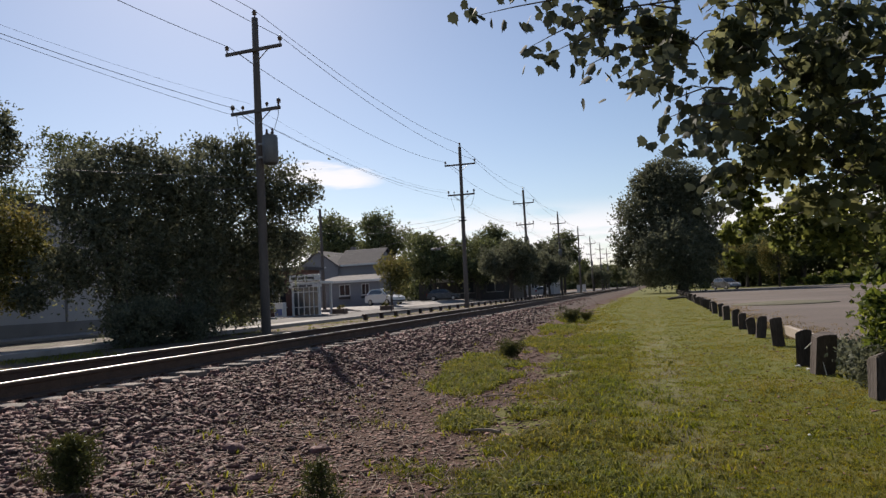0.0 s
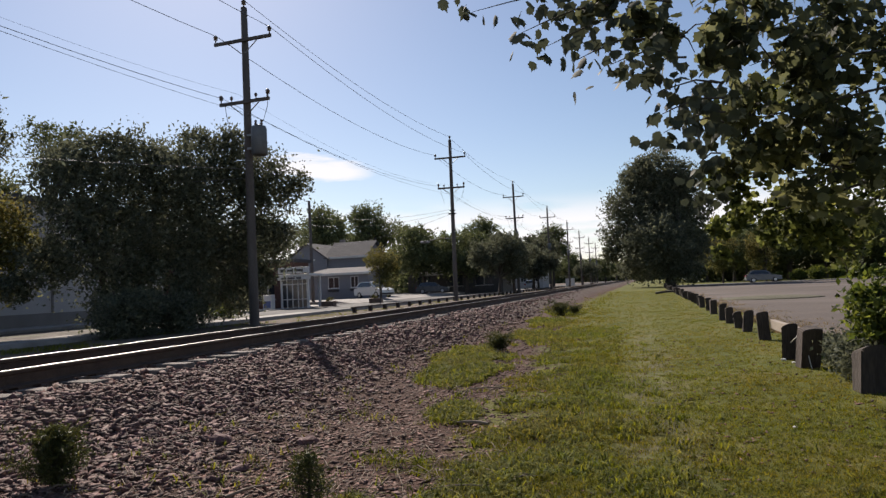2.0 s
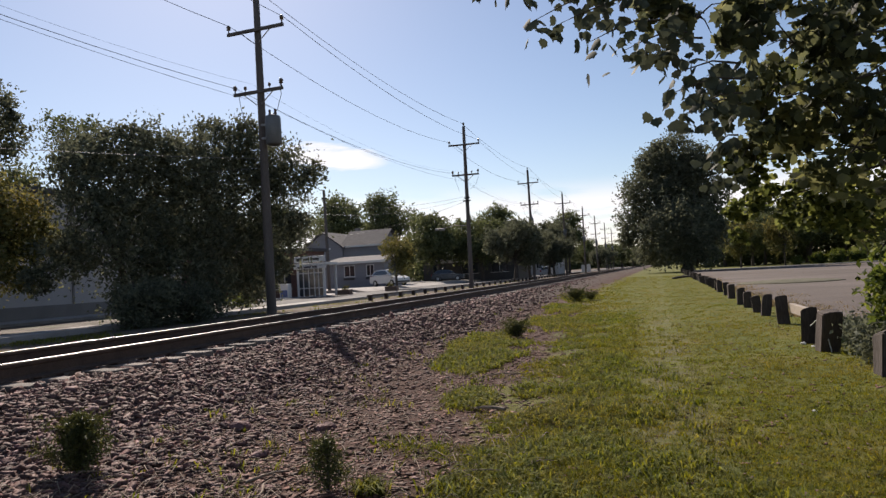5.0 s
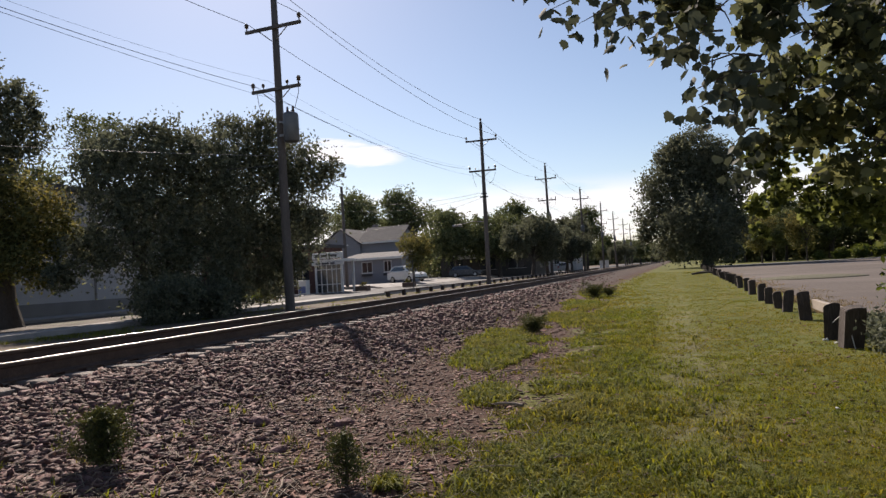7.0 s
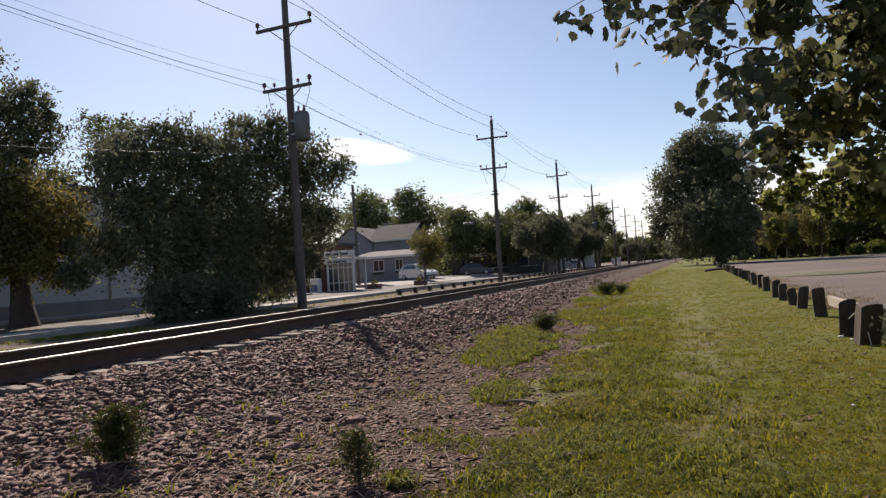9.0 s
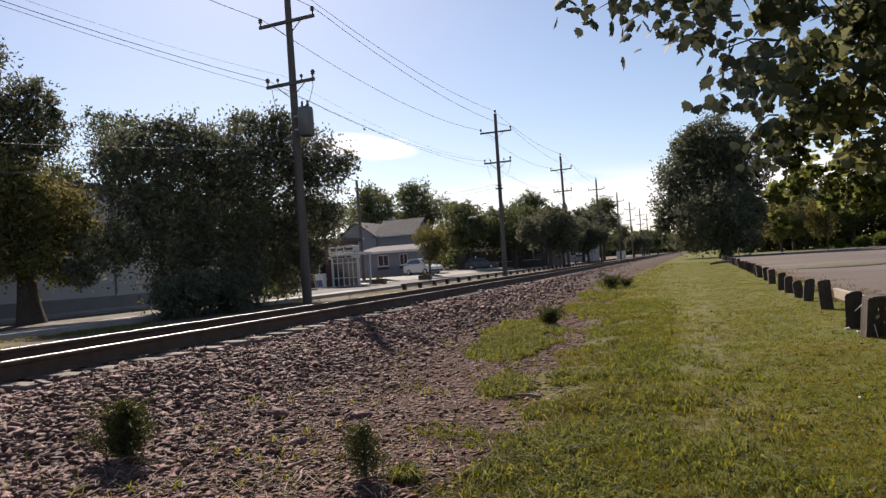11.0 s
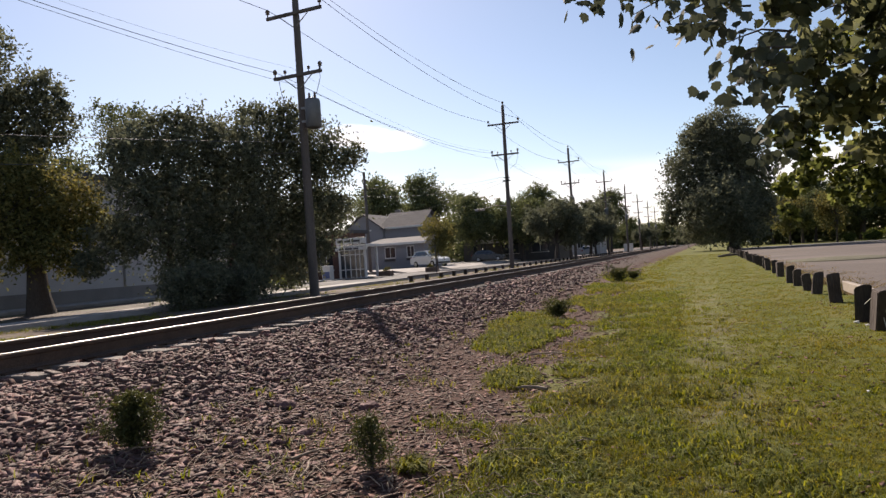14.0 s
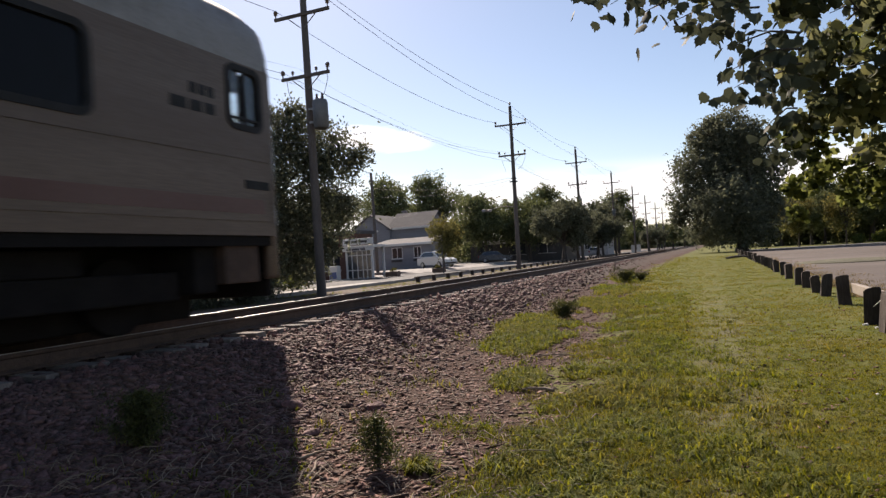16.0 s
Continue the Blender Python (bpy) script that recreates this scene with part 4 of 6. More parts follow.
def build_maple():
    rng = np.random.default_rng(21)
    lv, lf = maple_leaf()
    foot = Vector((4.1, 5.6, LAWN))
    root = thing("maple_tree", Matrix.Translation(foot), "overhanging maple with dark lobed leaves and backlit yellow-green sprays", "tree")
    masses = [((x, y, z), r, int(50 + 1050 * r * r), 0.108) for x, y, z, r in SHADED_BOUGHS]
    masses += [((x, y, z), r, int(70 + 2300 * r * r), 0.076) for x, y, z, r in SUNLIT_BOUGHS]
    limbs = [[((0, 0, -0.3), 0.36), ((0.02, 0.03, 0.6), 0.29), ((-0.05, 0.08, 1.8), 0.25), ((-0.1, 0.1, 3.2), 0.21), ((-0.2, 0.3, 5.0), 0.15), ((-0.2, 0.6, 7.5), 0.06)]]
    for number, ((x, y, z), r, n, s) in enumerate(masses):
        end = Vector((x, y, z)) - foot
        start = Vector((-0.1, 0.1, min(4.0, max(1.9, end.z - 0.6))))
        mid = start.lerp(end, 0.5) + Vector((0, 0, 0.35))
        if number % 3 == 0:
            limbs.append([(start, 0.050), (start.lerp(mid, 0.5) + Vector(rng.normal(0, 0.2, 3)), 0.030), (mid + Vector(rng.normal(0, 0.2, 3)), 0.016), (end, 0.006)])
        for _ in range(3):
            d = Vector(rng.normal(size=3)).normalized() * r * 0.95
            limbs.append([(end - d * 0.3, 0.008), (end + d * 0.5 + Vector((0, 0, 0.05)), 0.006), (end + d, 0.003)])
    part("trunk", tube_mesh("trunk", limbs, BARK, 8), None, root, smooth=True)
    places, sizes = [], []
    for (x, y, z), r, n, s in masses:
        c = rng.normal(size=(max(6, n // 22), 3))
        c *= (rng.uniform(0.2, 0.95, len(c)) ** 0.5 / np.linalg.norm(c, axis=1))[:, None] * r
        w = rng.integers(0, len(c), n)
        places.append(np.array((x, y, z)) - np.array(foot) + c[w] + rng.normal(0, r * 0.17, (n, 3)))
        sizes.append(rng.uniform(0.7, 1.25, n) * s)
    # the crown over and behind, out of view
    n = 1100
    d = rng.normal(size=(n, 3))
    d *= (rng.uniform(0.4, 1, n) ** 0.4 / np.linalg.norm(d, axis=1))[:, None]
    places.append(d * np.array((3.0, 2.6, 2.2)) + np.array((2.2, -1.8, 6.2)))
    sizes.append(rng.uniform(0.14, 0.24, n))
    # shaded and sunlit boughs are told apart by leaf colour
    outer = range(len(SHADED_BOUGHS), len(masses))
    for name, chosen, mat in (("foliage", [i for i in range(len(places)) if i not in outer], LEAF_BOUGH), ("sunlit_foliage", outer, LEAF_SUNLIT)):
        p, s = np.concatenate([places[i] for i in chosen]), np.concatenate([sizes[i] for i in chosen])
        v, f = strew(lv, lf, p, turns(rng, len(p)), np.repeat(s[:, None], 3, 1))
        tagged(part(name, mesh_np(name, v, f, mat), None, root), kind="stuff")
    leaf_me = mesh_np("leaf", lv, lf, LEAF_SILHOUETTE)
    for k, (x0, y0, z0, x1, y1, z1) in enumerate(SPRAYS):
        a, b = Vector((x0, y0, z0)), Vector((x1, y1, z1))
        d = b - a
        stem = [((0, 0, 0), 0.010), (d * 0.35 + Vector((0, 0, 0.05)), 0.007), (d * 0.7 + Vector((0, 0, 0.03)), 0.005), (d, 0.002)]
        spray = part("spray", tube_mesh("spray", [stem], BARK, 5), None, root, "thin twig with large hanging leaves")
        spray.location = a - foot + Vector((0, 0, 0.08))
        SWAYING.append((spray, spray.location.copy(), k))
        for i in range(24):
            u = min(1.0, 0.08 + 0.95 * ((i + 0.5) / 24) ** 1.15)
            at = d * u + Vector((rng.normal(0, 0.07), rng.normal(0, 0.08), rng.normal(-0.05, 0.07)))
            leaf = new("leaf", leaf_me)
            leaf.parent = spray
            leaf.location = at
            size = rng.uniform(0.07, 0.125)
            leaf.scale = (size, size, size)
            leaf.rotation_euler = (rng.normal(-1.5, 0.6), rng.normal(0, 0.5), rng.uniform(0, 6.28))


build_maple()


def build_bushes():
    rng = np.random.default_rng(31)
    root = thing("bush", pose(2.72, 9.7, LAWN), "leafy bush with backlit yellow-green leaves behind the bollards", "bush")
    me, pts = crown_mesh("foliage", rng, round_lobes(rng, (0.32, 0, 0.86), (0.5, 0.65, 0.55), 12), 3600, 0.10, LEAF_BUSH, 0.3, 0.7)
    part("foliage", me, None, root)
    part("stems", tube_mesh("stems", [[((0, 0, -0.05), 0.018), (Vector((0, 0, 0)).lerp(Vector(p), 0.5) + Vector((0, 0, 0.1)), 0.012), (p, 0.004)] for p in pts[:26]], BARK, 5), None, root)
    for i, (x, y, r, h) in enumerate(((2.75, 10.9, 0.45, 0.42), (2.9, 8.9, 0.4, 0.40), (2.75, 12.3, 0.4, 0.25), (2.62, 9.7, 0.45, 0.45))):
        weed = thing("weed_clump", pose(x, y, LAWN), "tangled dark green weeds among the bollards", "weeds", "weeds at the bollards")
        me, pts = crown_mesh("foliage", rng, round_lobes(rng, (0, 0, h * 0.5), (r, r * 1.2, h * 0.5), 9), 1500, 0.07, LEAF_DARK, 0.3, 0.9)
        part("foliage", me, None, weed)
        part("stems", tube_mesh("stems", [[((0, 0, -0.05), 0.010), (Vector(p) * 0.5 + Vector((0, 0, 0.08)), 0.007), (p, 0.003)] for p in pts[:16]], BARK, 5), None, weed)

    def seedling(x, y, height, width, seed, label, n=2200):
        r = np.random.default_rng(seed)
        z = float(ground_z(x, y)) - 0.01
        ob = thing("juniper_seedling", pose(x, y, z), label, "shrub", "seedlings on the ballast")
        stems, at = [[((0, 0, -0.04), 0.014), ((0.01, 0, height * 0.5), 0.009), ((0, 0.01, height * 0.92), 0.003)]], []
        sprigs = max(14, n // 70)
        for i in range(sprigs):
            u = (i + r.uniform(0, 1)) / sprigs
            a = i * 2.4 + r.normal(0, 0.5)
            out = width * np.interp(u, [0, 0.25, 0.6, 1], [0.95, 1.12, 0.66, 0.10]) * r.uniform(0.55, 1.3)
            foot = Vector((0, 0, 0.02 + u * height * 0.82))
            tip = foot + Vector((math.cos(a) * out, math.sin(a) * out, out * r.uniform(0.35, 1.1)))
            stems.append([(foot, 0.004), (foot.lerp(tip, 0.5) - Vector((0, 0, out * 0.08)), 0.003), (tip, 0.0012)])
            w = r.uniform(0.12, 1.05, n // sprigs)[:, None]
            at.append(np.array(foot) * (1 - w) + np.array(tip) * w + r.normal(0, 0.020, (n // sprigs, 3)))
        p = np.concatenate(at)
        s = np.stack([r.uniform(0.009, 0.016, len(p)), r.uniform(0.025, 0.05, len(p)), np.full(len(p), 0.03)], 1) * max(1.0, width / 0.2)
        v, f = strew(LEAF_V, LEAF_F, p, turns(r, len(p)), s)
        part("foliage", mesh_np("foliage", v, f, LEAF_JUNIPER), None, ob)
        part("stem", tube_mesh("stem", stems, BARK, 5), None, ob)

    seedling(-3.98, 3.78, 0.44, 0.225, 5, "small dense green juniper seedling growing in the ballast", 5200)
    seedling(-2.08, 3.85, 0.37, 0.17, 6, "small thin green juniper seedling growing in the ballast", 1600)
    for x, y, h, w, s in ((-3.2, 26.6, 0.46, 0.42, 7), (-2.75, 27.6, 0.3, 0.3, 8), (-2.85, 13.4, 0.32, 0.28, 9)):
        seedling(x, y, h, w, s, "dark low shrub on the edge of the ballast", 4200)


build_bushes()


# ---- buildings ----
BRICK = material("brick_wall", (0.13, 0.066, 0.052), (0.09, 0.047, 0.038), 0.9, scale=3, fine=40, bump=0.4)
SIDING = material("grey_siding", (0.23, 0.23, 0.25), (0.19, 0.19, 0.21), 0.8, scale=0.8, fine=20, bump=0.2, stretch=(0.2, 0.2, 6))
PALE_WALL = material("pale_stucco", (0.44, 0.425, 0.41), (0.37, 0.355, 0.345), 0.9, scale=0.5, fine=30, bump=0.25, stain=(0.33, 0.315, 0.30), stain_scale=0.4)
DARK_WALL = material("dark_plinth", (0.22, 0.205, 0.19), (0.16, 0.15, 0.14), 0.9, scale=1, fine=30, bump=0.3)
SHINGLE = material("roof_shingle", (0.075, 0.072, 0.078), (0.05, 0.049, 0.054), 0.95, scale=2, fine=30, bump=0.5, stretch=(1, 4, 1))
WHITE_PAINT = material("white_paint", (0.66, 0.65, 0.63), (0.56, 0.55, 0.53), 0.6, scale=2, fine=40, bump=0.1)
DARK_PAINT = material("dark_paint", (0.055, 0.05, 0.05), (0.035, 0.033, 0.033), 0.6, scale=2, fine=40, bump=0.1)
TERRACOTTA = material("brown_planter", (0.17, 0.11, 0.08), (0.12, 0.08, 0.06), 0.9, scale=5, fine=40, bump=0.3)
WINDOW_DARK = material("window_glass", (0.03, 0.035, 0.04), (0.02, 0.024, 0.03), 0.1, scale=1, fine=5, bump=0.0, spec=0.8)
SIGN_INK = material("sign_ink", (0.05, 0.05, 0.055), (0.035, 0.035, 0.04), 0.7, scale=5, fine=30, bump=0.0)


def wall_with_holes(x0, x1, y0, y1, z0, z1, holes):
    """A wall that runs along x, with openings (x0, x1, z0, z1) through it."""
    specs, edge = [], x0
    for a, b, c, d in sorted(holes):
        specs += [(edge, a, y0, y1, z0, z1), (a, b, y0, y1, z0, c), (a, b, y0, y1, d, z1)]
        edge = b
    specs.append((edge, x1, y0, y1, z0, z1))
    return welded(boxes(*[s for s in specs if s[1] - s[0] > 1e-3 and s[5] - s[4] > 1e-3]))


def window_in(parent, x0, x1, y, z0, z1, bars=1):
    """A window before y: a white frame, its sill and its panes."""
    w = part("window", boxes((x0, x1, y + 0.06, y + 0.075, z0, z1)), WINDOW_DARK, parent, "dark window pane")
    t = 0.07
    part("window_frame", boxes((x0 - t, x0, y - 0.03, y + 0.08, z0 - t, z1 + t), (x1, x1 + t, y - 0.03, y + 0.08, z0 - t, z1 + t),
                               (x0, x1, y - 0.03, y + 0.08, z1, z1 + t), (x0, x1, y - 0.03, y + 0.08, z0 - t, z0),
                               *[(x0 + (x1 - x0) * (i + 1) / (bars + 1) - 0.025, x0 + (x1 - x0) * (i + 1) / (bars + 1) + 0.025, y - 0.01, y + 0.058, z0, z1) for i in range(bars)]), WHITE_PAINT, w)
    part("sill", boxes((x0 - 0.12, x1 + 0.12, y - 0.10, y - 0.032, z0 - 0.13, z0 - 0.072)), WHITE_PAINT, w)


def gable_roof(x0, x1, y0, y1, eave, ridge, over=0.35):
    """A roof whose ridge runs along y."""
    m, t = (x0 + x1) / 2, 0.14
    k = (ridge - eave) / ((x1 - x0) / 2)
    a, b, low = x0 - over, x1 + over, eave - k * over
    return extrude([(a, low), (m, ridge), (b, low), (b, low + t), (m, ridge + t), (a, low + t)], "y", y0 - over, y1 + over)


def build_house():
    g = -0.37
    root = thing("grey_house", pose(0, 0, 0), "grey-sided house with gabled roofs and a low front wing", "house")
    part("front_wall", wall_with_holes(-35.8, -28.6, 68.0, 68.2, g, 2.6, [(-33.4, -32.2, 1.15, 2.25), (-30.7, -29.9, 1.15, 2.25)]), SIDING, root)
    part("side_wall", boxes((-28.8, -28.6, 68.2, 73, g, 2.6)), SIDING, root)
    part("side_wall", boxes((-35.8, -35.6, 68.2, 73, g, 2.6)), SIDING, root)
    part("wing_roof", extrude([(67.6, 2.55), (73.0, 3.35), (73.0, 3.5), (67.6, 2.72)], "x", -36.2, -28.2), SHINGLE, root, "shallow shingled roof over the wing")
    part("fascia", boxes((-36.2, -28.2, 67.55, 67.6, 2.5, 2.75)), WHITE_PAINT, root, "white fascia board")
    window_in(root, -33.4, -32.2, 68.02, 1.15, 2.25)
    window_in(root, -30.7, -29.9, 68.02, 1.15, 2.25)
    for x0, x1 in ((-33.4, -32.2), (-30.7, -29.9)):
        part("flower_box", boxes((x0 - 0.05, x1 + 0.05, 67.74, 67.9, 0.72, 0.97), bevel=0.02), DARK_PAINT, root)
    part("main_wall", boxes((-42.2, -37.0, 75, 84, g, 4.9)), SIDING, root)
    part("main_wall", boxes((-37.0, -31.9, 75.4, 81, g, 4.8)), SIDING, root)
    part("gable", extrude([(-42.2, 4.9), (-37.0, 4.9), (-39.6, 6.75)], "y", 75.001, 75.2), SIDING, root)
    part("roof", gable_roof(-42.2, -37.0, 75, 84, 4.9, 6.75), SHINGLE, root, "dark shingled gable roof")
    part("roof", extrude([(75.0, 4.75), (78.2, 6.75), (81.4, 4.75), (81.4, 4.9), (78.2, 6.92), (75.0, 4.9)], "x", -37.4, -31.6), SHINGLE, root, "dark shingled gable roof")
    part("eave", boxes((-36.6, -31.6, 74.93, 74.99, 4.72, 4.92)), WHITE_PAINT, root, "white eave board")
    part("eave", boxes((-42.7, -38.4, 74.58, 74.64, 4.62, 4.80)), WHITE_PAINT, root, "white eave board")
    part("gable", extrude([(75.4, 4.8), (81, 4.8), (78.2, 6.6)], "x", -32.1, -31.901), SIDING, root)
    part("chimney", boxes((-36.9, -36.3, 78.6, 79.2, 4, 7.3), bevel=0.02), DARK_WALL, root, "dark chimney")


def build_shop():
    g = -0.37
    root = thing("brick_shop", pose(0, 0, 0), "low red brick shop with a glazed white entrance porch", "shop")
    part("wall", wall_with_holes(-33.0, -25.6, 46.0, 46.3, g, 3.1, [(-29.6, -27.2, 0.4, 2.1)]), BRICK, root)
    part("side_wall", boxes((-25.9, -25.6, 46.3, 48.6, g, 3.1)), BRICK, root)
    part("side_wall", boxes((-33.0, -32.7, 46.3, 48.6, g, 3.1)), BRICK, root)
    part("back_wall", boxes((-32.7, -25.9, 48.3, 48.6, g, 3.1)), BRICK, root)
    part("roof", boxes((-33.2, -25.4, 45.8, 48.8, 3.1, 3.35)), SHINGLE, root, "flat dark roof")
    window_in(root, -29.6, -27.2, 46.05, 0.4, 2.1, 3)
    porch = part("porch", boxes((-25.52, -25.36, 44.0, 44.16, g, 1.95), (-23.4, -23.24, 44.0, 44.16, g, 1.95), (-25.52, -25.36, 45.84, 46.0, g, 1.95),
                                (-23.4, -23.24, 45.84, 46.0, g, 1.95), (-25.6, -23.1, 43.9, 46.05, 1.95, 2.12), bevel=0.01), WHITE_PAINT, root, "white framed porch")
    for x in (-25.0, -24.55, -24.1, -23.75):
        part("mullion", boxes((x - 0.035, x + 0.035, 44.03, 44.11, g, 1.95)), WHITE_PAINT, porch)
    for z in (0.25, 1.35):
        part("transom", boxes((-25.36, -23.4, 44.045, 44.095, z, z + 0.06)), WHITE_PAINT, porch)
    for i, (x0, x1) in enumerate(((-25.36, -25.035), (-24.965, -24.585), (-24.515, -24.135), (-24.065, -23.785), (-23.715, -23.4))):
        part("pane", boxes((x0, x1, 44.06, 44.075, g + 0.1, 1.95)), WINDOW_DARK, porch)
    sign = part("sign", boxes((-25.55, -23.05, 43.75, 43.88, 2.16, 2.62), bevel=0.015), WHITE_PAINT, root, "white sign board with dark lettering bars")
    for x0, x1, z0, z1 in ((-25.3, -24.9, 2.28, 2.5), (-24.8, -24.3, 2.30, 2.46), (-24.2, -23.5, 2.30, 2.46)):
        part("lettering", boxes((x0, x1, 43.735, 43.747, z0, z1)), SIGN_INK, sign)
    band = part("sign_band", boxes((-25.7, -23.0, 43.8, 43.9, 1.70, 1.92), bevel=0.01), WHITE_PAINT, root)
    for x0, x1 in ((-25.3, -24.9), (-24.8, -24.2), (-24.1, -23.7)):
        part("lettering", boxes((x0, x1, 43.785, 43.797, 1.75, 1.88)), SIGN_INK, band)
    for x, y in ((-22.4, 45.5), (-20.9, 51.0)):
        pl = thing("planter", pose(x, y, -0.36), "brown planter box with dry flowers on the forecourt", "planter", "planters on the forecourt")
        part("box", boxes((-0.5, 0.5, -0.3, 0.3, 0, 0.38), bevel=0.03), TERRACOTTA, pl)
        rng = np.random.default_rng(int(-x * 10))
        me, _ = crown_mesh("flowers", rng, round_lobes(rng, (0, 0, 0.52), (0.38, 0.25, 0.22), 6), 480, 0.08, LEAF_YELLOW)
        tagged(part("flowers", me, None, pl), kind="stuff")
    post = thing("sign_post", pose(-17.9, 44.5, -0.40), "thin dark steel sign post beside the street", "post")
    part("pole", lathe([(0.035, -0.1), (0.035, 2.1), (0.02, 2.12)], 8), DARK_PAINT, post)
    # the long pale wall behind the street trees
    wall = thing("pale_building", pose(0, 0, 0), "long pale stucco building with a dark plinth", "building")
    # upper part is unseen, added height to shade the ground before it
    part("wall", boxes((-35, -27.6, -6, 34, 0.30, 5.6)), PALE_WALL, wall)
    part("plinth", boxes((-35.1, -27.5, -6.1, 34.1, -0.5, 0.295)), DARK_WALL, wall, "dark plinth")
    part("roof", boxes((-35.3, -27.3, -6.3, 34.3, 5.605, 5.85)), SHINGLE, wall)
    for y in range(-4, 34, 5):
        part("pilaster", boxes((-27.6, -27.54, y + 0.0, y + 0.09, 0.30, 5.6)), DARK_WALL, wall)
    # the dark low shop further on
    shop = thing("dark_shop", pose(0, 0, 0), "low dark timber shop in the shade of broad trees", "shop")
    part("wall", wall_with_holes(-34, -19.5, 96, 96.3, -0.4, 3.2, [(-32.5, -30.5, 0.8, 2.4), (-28, -25.5, 0.8, 2.4), (-23.5, -21, 0.8, 2.4)]), DARK_PAINT, shop)
    part("side_wall", boxes((-19.8, -19.5, 96.3, 106, -0.4, 3.2)), DARK_PAINT, shop)
    part("roof", extrude([(95.0, 3.1), (101, 4.6), (107, 3.1), (107, 3.25), (101, 4.8), (95.0, 3.3)], "x", -34.6, -18.9), SHINGLE, shop)
    part("sign", boxes((-31.9, -28.2, 95.85, 95.95, 2.45, 3.05)), WHITE_PAINT, shop, "pale sign board")
    for x0, x1 in ((-32.5, -30.5), (-28, -25.5), (-23.5, -21)):
        window_in(shop, x0, x1, 96.05, 0.8, 2.4)
    far = thing("far_house", pose(0, 0, 0), "distant pale house among trees", "house")
    part("wall", boxes((-30, -20, 140, 150, -0.4, 4.5)), PALE_WALL, far)
    part("roof", gable_roof(-30, -20, 140, 150, 4.5, 7.0), SHINGLE, far)
    for x in (-28, -24.5, -22):
        window_in(far, x, x + 1.0, 139.9, 1.0, 2.3)
    bay = thing("brick_terrace", pose(0, 0, 0), "row of brick shops with flat roof behind the street", "building")
    part("wall", boxes((-45, -33.3, 34.6, 52, -0.4, 4.2)), BRICK, bay)
    part("roof", boxes((-45.2, -33.1, 34.4, 52.2, 4.2, 4.5)), SHINGLE, bay)


def build_street_things():
    hyd = thing("fire_hydrant", pose(-22.8, 34.5, -0.40), "small weathered yellow-brown fire hydrant beside the street", "fire hydrant")
    HYDRANT = material("hydrant_paint", (0.30, 0.19, 0.06), (0.20, 0.12, 0.05), 0.6, scale=6, fine=50, bump=0.2)
    part("barrel", lathe([(0.16, 0), (0.16, 0.06), (0.11, 0.08), (0.11, 0.5), (0.15, 0.52), (0.15, 0.57), (0.12, 0.64), (0.06, 0.72), (0.03, 0.78)], 14), HYDRANT, hyd)
    for a in (0, 90, 180):
        part("nozzle", lathe([(0.07, 0.0), (0.07, 0.17), (0.05, 0.2)], 10, pose(0, 0, 0.42, 0, 90, a)), HYDRANT, hyd)
    cabinet = thing("white_cabinet", pose(-25.9, 43.0, -0.36), "white and blue metal cabinet beside the shop porch", "cabinet")
    part("body", boxes((-0.35, 0.35, -0.25, 0.25, 0, 1.05), bevel=0.02), WHITE_PAINT, cabinet)
    part("panel", boxes((-0.28, 0.28, -0.262, -0.251, 0.12, 0.6)), material("blue_panel", (0.10, 0.14, 0.30), (0.08, 0.11, 0.24), 0.5, scale=3, fine=40, bump=0.0), cabinet, "blue front panel")
    for x, y in ((-18.7, 175.0), (-16.0, 162.0)):
        box = thing("signal_cabinet", pose(x, y, -0.42), "distant white signal cabinet beside the crossing", "cabinet", "cabinets at the crossing")
        part("body", boxes((-0.4, 0.4, -0.35, 0.35, 0, 1.75), bevel=0.03), WHITE_PAINT, box)
        part("cap", boxes((-0.46, 0.46, -0.41, 0.41, 1.751, 1.83), bevel=0.02), GALVANISED, box)
    rng = np.random.default_rng(91)
    for x, y, r in ((-21.7, 31.6, 0.8), (-23.2, 32.6, 0.9), (-20.2, 29.6, 0.55)):
        shrub = thing("low_shrub", pose(x, y, -0.41), "low pale green shrub in the sun beside the street", "shrub", "low shrubs by the street")
        me, pts = crown_mesh("foliage", rng, round_lobes(rng, (0, 0, 0.38), (r, r, 0.42), 8), 1500, 0.10, LEAF_BUSH)
        part("foliage", me, None, shrub)
        part("stem", tube_mesh("stem", [[((0, 0, -0.05), 0.03), ((0.02, 0, 0.3), 0.02), ((0, 0.03, 0.6), 0.008)]], BARK, 6), None, shrub)
    # a loose cord and some litter at the leaning bollard
    cord = part("loose_cord", tube_mesh("loose_cord", [[((2.12, 11.55, -0.42), 0.006), ((2.12, 11.1, -0.30), 0.006), ((2.10, 10.62, -0.16), 0.006), ((2.13, 10.56, -0.40), 0.006), ((2.17, 10.5, -0.69), 0.006)]], WHITE_PAINT, 5), None, None)
    tagged(cord, "pale loose cord tied round the leaning bollard", "cord")
    for i, (x, y, k) in enumerate(((2.0, 11.5, 0.04), (2.08, 11.2, 0.03), (1.2, 6.6, 0.02))):
        bm = bmesh.new()
        bmesh.ops.create_icosphere(bm, subdivisions=2, radius=k)
        for v in bm.verts:
            v.co += v.co.normalized() * k * 0.7 * noise.noise(v.co * 40 + Vector((i * 3, 0, 0)))
            v.co.z *= 0.5
        lit = part("litter", bm, WHITE_PAINT, None)
        lit.location = (x, y, float(ground_z(x, y)) + k * 0.4)
